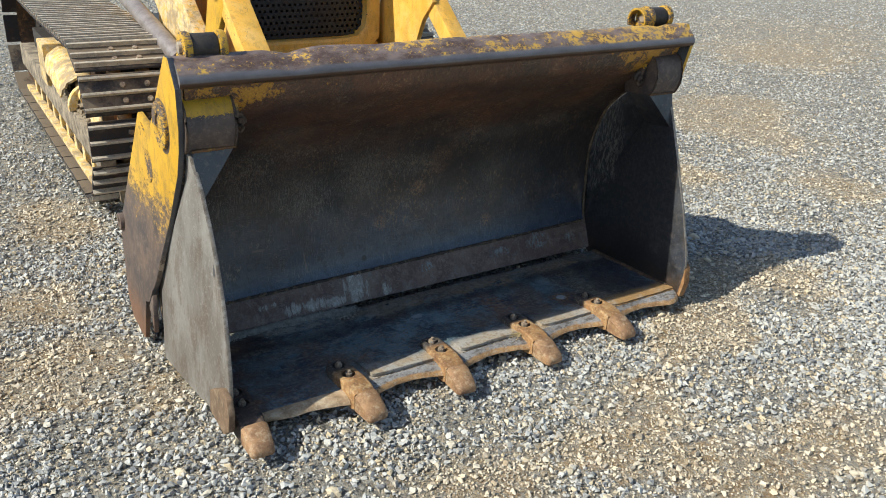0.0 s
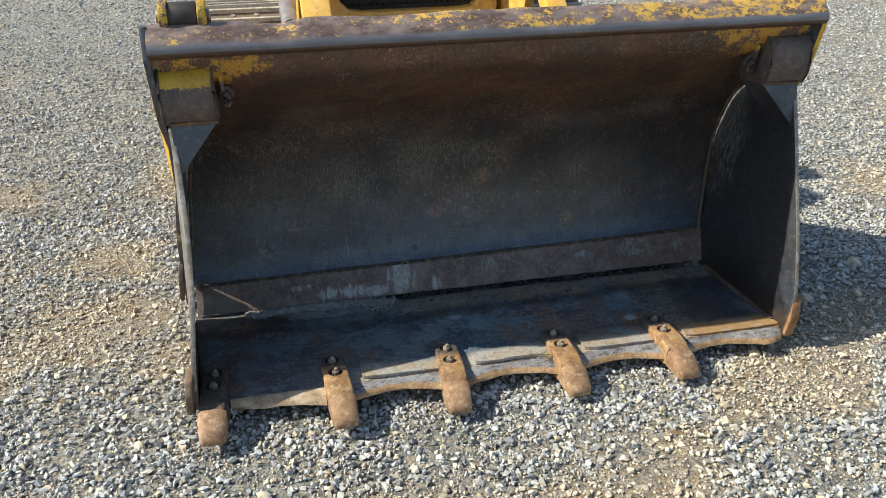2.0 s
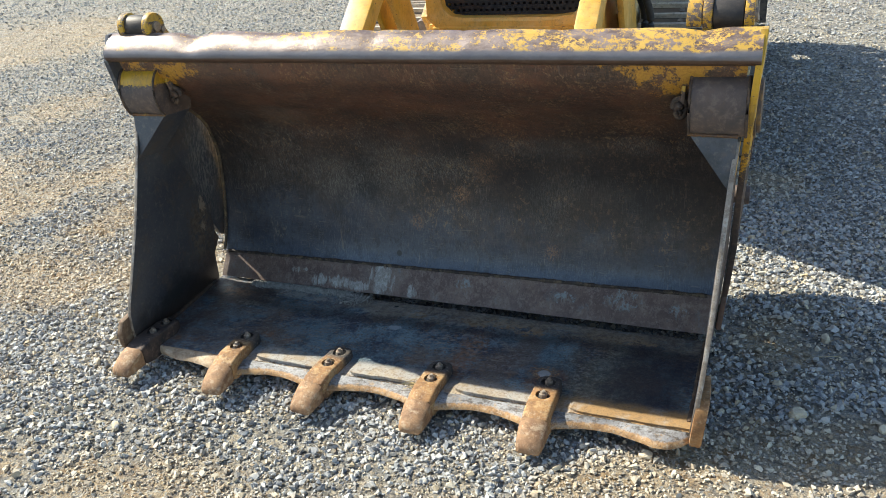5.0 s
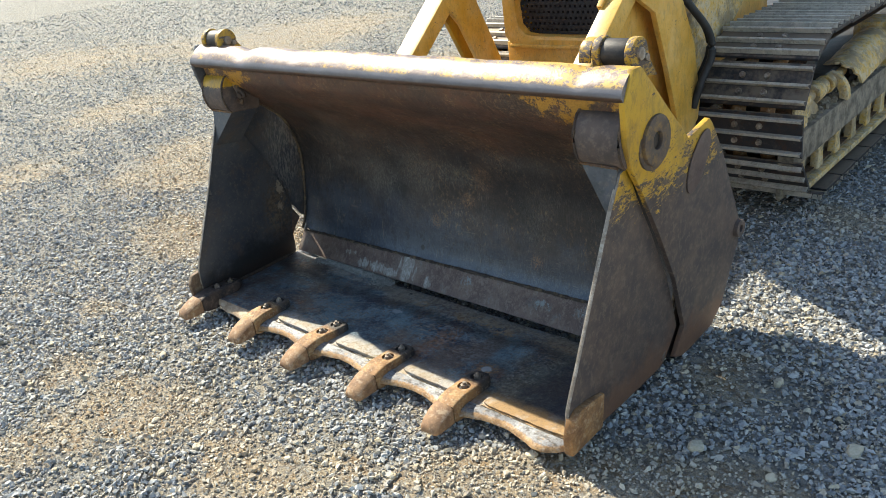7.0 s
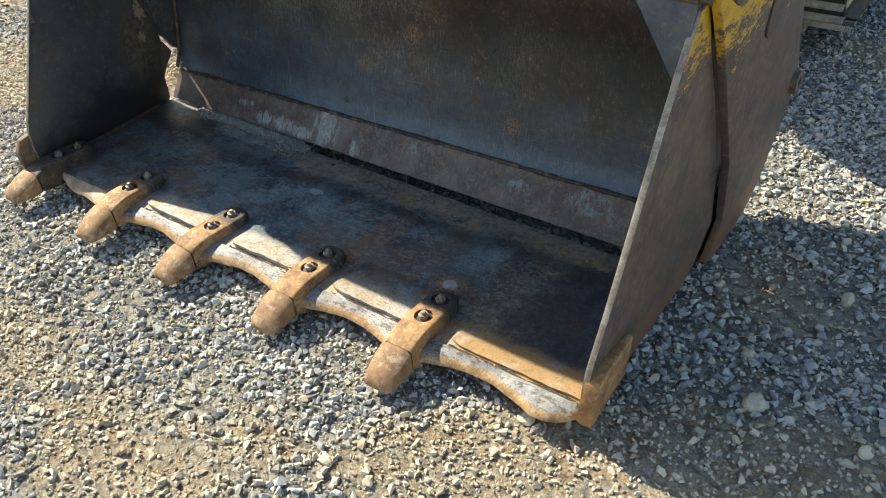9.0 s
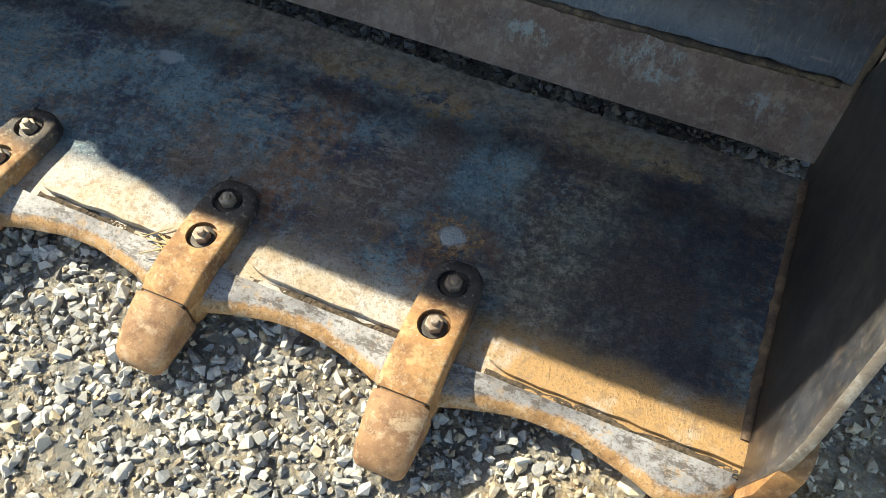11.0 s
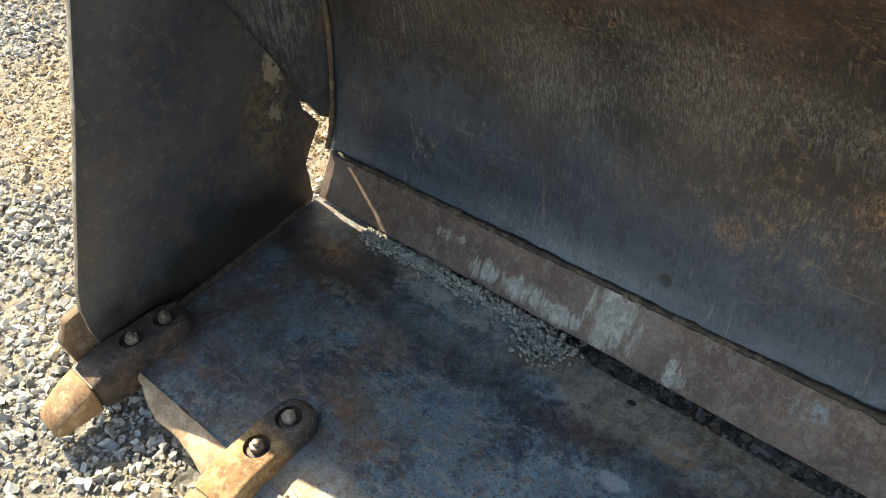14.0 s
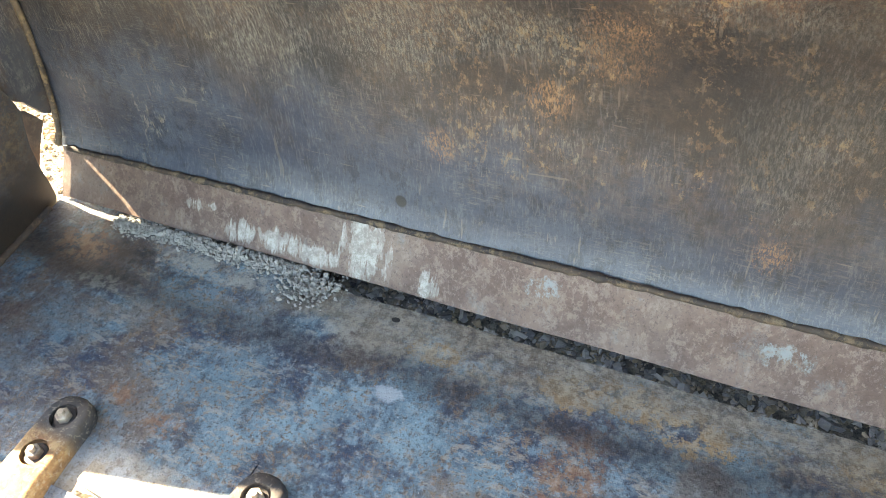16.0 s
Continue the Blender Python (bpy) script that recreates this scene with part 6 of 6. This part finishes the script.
    for d in range(20):
        row = []
        for k in range(17):
            a = math.pi * k / 16
            r = 1.0 + 0.05 * wob(d * 0.5, k * 0.6, s)
            y = 2.70 + 0.60 * d / 19 + (1 - d / 19) * (0.035 * wob(k * 0.9, 4, s) + 0.10 * (1 - math.sin(a)))
            row.append((xs + 0.112 * r * math.cos(a), y, 0.490 + 0.132 * r * math.sin(a) + 0.06 * d / 19))
        rows.append(row)
    part("spring_cover", sheet(rows, lambda i, j: (-0.012 * math.cos(math.pi * j / 16), 0, -0.012 * math.sin(math.pi * j / 16))), M_YELLOW2, CRAWLER, "dented dusty spring cover with a torn open end", smooth=40)
    coil = [(xs + 0.062 * math.cos(q * 0.7), 2.78 + 0.0042 * q, 0.545 + 0.062 * math.sin(q * 0.7)) for q in range(110)]
    part("recoil_spring", sweep(coil, 0.013, 6), M_DARK, CRAWLER, "dark recoil spring", smooth=60)
    lug = [(xs + (0.105 * math.cos(a)), 0.470 + 0.125 * math.sin(a)) for a in np.linspace(-0.15, math.pi + 0.15, 14)] + [(xs + 0.060 * math.cos(a), 0.470 + 0.075 * math.sin(a)) for a in np.linspace(math.pi + 0.1, -0.1, 12)]
    part("rod_yoke", prism(lug, lambda u, v, d: (u, 2.60 + d, v), 0.05, 0.006), M_YELLOW2, CRAWLER, "curved yoke round the rod", smooth=40)
    yoke = [(2.06, 0.44), (2.40, 0.44), (2.36, 0.50), (2.20, 0.60), (2.10, 0.60), (2.06, 0.52)]
    part("idler_yoke", prism(yoke, lambda u, v, d: (xs - s * 0.02 + s * d, u, v), 0.06, 0.010), M_YELLOW2, CRAWLER, "yellow idler yoke", smooth=40)
    part("idler_block", box(xs - 0.065, xs + 0.065, 2.03, 2.17, 0.40, 0.50, 0.010), M_YELLOW2, CRAWLER, "dusty idler bearing block", smooth=40)
    part("frame_web", box(cx - 0.14, cx + 0.14, 2.55, 4.5, 0.46, 0.60, 0.01), M_DARK, CRAWLER, "dark web of the roller frame", smooth=40)
    part("frame_post", box(xs - 0.11, xs + 0.11, 3.30, 3.52, 0.44, 0.70, 0.012), M_YELLOW2, CRAWLER, "block behind the spring cover", smooth=40)
    # soil heaped on the ledge
    rng = random.Random(11 + s)
    bm = bmesh.new()
    for _ in range(900):
        r = 0.005 + 0.018 * rng.random() ** 3
        m = pose(xo - s * (0.03 + 0.12 * rng.random()), 2.1 + 1.3 * rng.random(), 0.452 + r * 0.3, rng.uniform(0, 360), rng.uniform(0, 360), 0) @ Matrix.Diagonal((r, r, r * 0.7, 1))
        bmesh.ops.create_icosphere(bm, subdivisions=1, radius=1, matrix=m)
    part("soil_crumbs", bm, M_SOIL, CRAWLER, "dry soil crumbs on the ledge")["kind"] = "stuff"


for s in (-1, 1):
    build_track(s)


def build_front():
    """Radiator guard with its perforated grille, hood, arms and cylinders."""
    # guard frame round the grille opening
    yF = 1.70
    part("lower_guard", box(-0.43, 0.43, yF + 0.01, yF + 0.18, 0.55, 0.925, 0.015), M_YELLOW, CRAWLER, "faded yellow lower radiator guard", smooth=40)
    n = 48
    inner, outer = [], []
    for k in range(n):
        a = 2 * math.pi * (k + 0.5) / n
        ca, sa = math.cos(a), math.sin(a)
        q = (abs(ca) ** 9 + abs(sa) ** 9) ** (-1 / 9)
        p = max(abs(ca), abs(sa))
        inner.append((0.352 * ca * q, 1.308 + 0.352 * sa * q))
        outer.append((0.432 * ca / p, 1.308 + 0.412 * sa / p))
    bm = bmesh.new()
    loops = [[bm.verts.new((u, y, v)) for u, v in lp] for lp, y in ((outer, yF + 0.18), (outer, yF + 0.015), ([(u * 0.985, 1.308 + (v - 1.308) * 0.985) for u, v in outer], yF), ([(u * 1.05, 1.308 + (v - 1.308) * 1.05) for u, v in inner], yF), ([(u * 1.012, 1.308 + (v - 1.308) * 1.012) for u, v in inner], yF + 0.012), (inner, yF + 0.12))]
    for la, lb in zip(loops, loops[1:]):
        for k in range(n):
            bm.faces.new((la[k], la[(k + 1) % n], lb[(k + 1) % n], lb[k]))
    bmesh.ops.recalc_face_normals(bm, faces=bm.faces)
    part("guard_frame", bm, M_YELLOW, CRAWLER, "rounded yellow guard frame round the grille", smooth=40)
    part("guard_sill", box(-0.40, 0.40, yF - 0.010, yF + 0.05, 0.893, 0.915, 0.010), M_YELLOW, CRAWLER, "worn yellow sill below the grille", smooth=40)
    # perforated plate: rows of holes as real openings between bars
    bm = bmesh.new()
    nx, nz, px, pz = 24, 23, 0.0294, 0.0292
    x0, z0 = -nx * px / 2, 0.965
    for j in range(nz + 1):
        z = z0 + j * pz
        r = 0.0082
        vs = [bm.verts.new(p) for p in ((x0, yF + 0.06, z - r), (-x0, yF + 0.06, z - r), (-x0, yF + 0.06, z + r), (x0, yF + 0.06, z + r), (x0, yF + 0.07, z - r), (-x0, yF + 0.07, z - r), (-x0, yF + 0.07, z + r), (x0, yF + 0.07, z + r))]
        for q in ((0, 1, 2, 3), (7, 6, 5, 4), (0, 4, 5, 1), (2, 6, 7, 3)):
            bm.faces.new([vs[k] for k in q])
        if j == nz:
            break
        for i in range(nx + 1):
            x = x0 + (i + (0.5 if j % 2 else 0)) * px
            vs = [bm.verts.new(p) for p in ((x - 0.0080, yF + 0.059, z), (x + 0.0080, yF + 0.059, z), (x + 0.0080, yF + 0.059, z + pz), (x - 0.0080, yF + 0.059, z + pz))]
            bm.faces.new(vs)
    part("grille", bm, M_BLACK, CRAWLER, "black perforated radiator grille")
    part("radiator", box(-0.36, 0.36, yF + 0.12, yF + 0.17, 0.93, 1.64, 0.0), M_VOID, CRAWLER, "dark radiator core")
    part("hood", box(-0.33, 0.33, yF + 0.18, 3.3, 0.60, 1.72, 0.03), M_YELLOW, CRAWLER, "yellow engine hood", smooth=40)
    part("main_frame", box(-0.33, 0.33, 1.9, 4.8, 0.38, 0.62, 0.02), M_DARK, CRAWLER, "dark main frame", smooth=40)
    # dump linkage: pale links from the bucket up to the elbow pin, crank plates behind
    for x, w in ((-0.500, 0.115), (0.512, 0.088)):
        beam("tilt_link", (x, 0.78, 0.785), (x, 1.40, 1.275), w, 0.085, M_YELLOW, "pale chipped yellow tilt link")
        crank = [(1.30, 1.24), (1.50, 1.12), (1.60, 0.85), (1.69, 0.56), (1.74, 0.50), (1.82, 0.485), (1.89, 0.53), (1.915, 0.62), (1.86, 0.90), (1.74, 1.15), (1.56, 1.36), (1.40, 1.40)] if x > 0 else [(1.28, 1.20), (1.38, 1.08), (1.52, 0.80), (1.64, 0.50), (1.74, 0.48), (1.76, 0.58), (1.66, 0.86), (1.54, 1.12), (1.44, 1.36), (1.34, 1.38)]
        wide = [(1.22, 1.20), (1.31, 1.10), (1.42, 0.86), (1.50, 0.60), (1.69, 0.52)] + crank[4:] if x > 0 else crank
        for dx in (-0.058, 0.030):
            part("crank_plate", prism(wide if dx < 0 else crank, lambda u, v, d: (x + dx + d, u, v), 0.028, 0.006), M_YELLOW if dx > 0 or x > 0 else M_BOUNCE_YELLOW, CRAWLER, "yellow bell crank plate", smooth=40)
        part("elbow_pin", rod((x - 0.085, 1.385, 1.262), (x + 0.085, 1.385, 1.262), 0.034, None, 20, 0.004), M_NUT, CRAWLER, "rusty elbow pin", smooth=40)
        beam("tilt_rod", (x, 1.42, 1.30), (x, 2.60, 1.52), 0.07, 0.07, M_CHROME, "tilt cylinder rod")
    # lift arms outside them, running up and back
    for s in (-1, 1):
        x = s * 0.385
        beam("lift_arm", (x, 1.30, 0.10), (x, 2.25, 0.80), 0.085, 0.22, M_YELLOW, "broad yellow lift arm")
        beam("lift_arm", (s * 0.480, 1.93, 0.785), (s * 0.480, 3.60, 1.985), 0.070, 0.38, M_YELLOW2, "broad dusty yellow lift arm")
        part("arm_foot", rod((x - 0.06, 1.30, 0.12), (x + 0.06, 1.30, 0.12), 0.095, None, 24, 0.006), M_YELLOW, CRAWLER, "round arm end", smooth=40)
        if s < 0:
            part("lift_cylinder", rod((s * 0.570, 1.95, 0.845), (s * 0.570, 3.3, 1.04), 0.048, None, 20, 0.004), M_CHROME, CRAWLER, "grey lift cylinder", smooth=40)
        for dx, dy, r in ((0.0, 0.06, 0.018), (-0.035, 0.11, 0.018)) if s > 0 else ():
            pts = smooth_curve([(s * (0.54 + dx), 1.62 + dy, 1.30), (s * (0.57 + dx), 1.72 + dy, 1.12), (s * (0.615 + dx), 1.84 + dy, 0.96), (s * (0.625 + dx), 1.86 + dy, 0.84), (s * (0.60 + dx), 1.80 + dy, 0.72), (s * (0.57 + dx), 1.78 + dy, 0.60)], 5)
            part("hose", sweep(pts, r, 10), M_RUBBER, CRAWLER, "black hydraulic hose", smooth=60)


build_front()

def build_litter():
    """A few larger stones and dry stalks lying on the yard."""
    rng = random.Random(21)
    spots = [(1.37, 0.24, 0.030), (1.78, 0.48, 0.026), (1.31, 0.39, 0.022), (1.62, 0.24, 0.020), (-0.14, -0.70, 0.018), (-0.43, -0.70, 0.016), (0.94, -0.07, 0.022), (-0.12, -0.86, 0.018), (1.46, 0.70, 0.020), (0.62, -0.42, 0.017), (-0.86, -0.42, 0.019), (-1.24, -0.10, 0.018)]
    for x, y, r in spots:
        bm = bmesh.new()
        bmesh.ops.create_icosphere(bm, subdivisions=2, radius=r)
        sh = (rng.uniform(0.9, 1.3), rng.uniform(0.7, 1.0), rng.uniform(0.5, 0.75))
        k = rng.random() * 50
        for v in bm.verts:
            d = 1 + 0.5 * wob(*(v.co / r * 0.9 + Vector((k, 0, 0)))) + 0.2 * wob(*(v.co / r * 2.2 + Vector((0, k, 0))))
            v.co = Vector((v.co.x * sh[0] * d, v.co.y * sh[1] * d, v.co.z * sh[2] * d))
        bmesh.ops.rotate(bm, verts=bm.verts, matrix=Matrix.Rotation(rng.uniform(0, 6.28), 3, "Z"))
        bmesh.ops.translate(bm, verts=bm.verts, vec=(x, y, float(ground_z(x, y)) + r * 0.35))
        ob = single("loose_stone", bm, M_STONE, "larger angular grey stone lying on the gravel", "stone", group="larger loose stones")
        with_sand(ob.data)
    bm = bmesh.new()
    stalks = [(1.46, 0.58, 20, 0.10), (1.25, 0.16, 75, 0.07), (1.64, 0.72, 70, 0.05), (1.30, 0.45, 35, 0.09), (-0.02, -0.42, 120, 0.08), (0.35, -0.52, 15, 0.06), (1.52, 0.95, 150, 0.08), (-0.75, -0.55, 40, 0.07), (-1.35, -0.2, 100, 0.09)]
    stalks += [(0.155 + 0.012 * rng.gauss(0, 1), -0.032 + 0.008 * rng.gauss(0, 1), rng.uniform(-40, 40), rng.uniform(0.03, 0.07)) for _ in range(14)]
    for k, (x, y, a, ln) in enumerate(stalks):
        z = float(ground_z(x, y)) + 0.012 if k < 9 else 0.082
        c, si = math.cos(math.radians(a)) * ln / 2, math.sin(math.radians(a)) * ln / 2
        pts = [(x + c * q, y + si * q + 0.004 * q * q, z + 0.004 * (1 - q * q) + (0.004 * q if k >= 9 else 0)) for q in (-1, -0.5, 0, 0.5, 1)]
        vs = sweep(pts, 0.0011, 5)
        me = bpy.data.meshes.new("stalk")
        vs.to_mesh(me)
        vs.free()
        bm.from_mesh(me)
        bpy.data.meshes.remove(me)
    single("dry_straw", bm, M_STRAW, "thin dry grass stalks on gravel and edge", "straw", "stuff")


build_litter()
build_gravel()
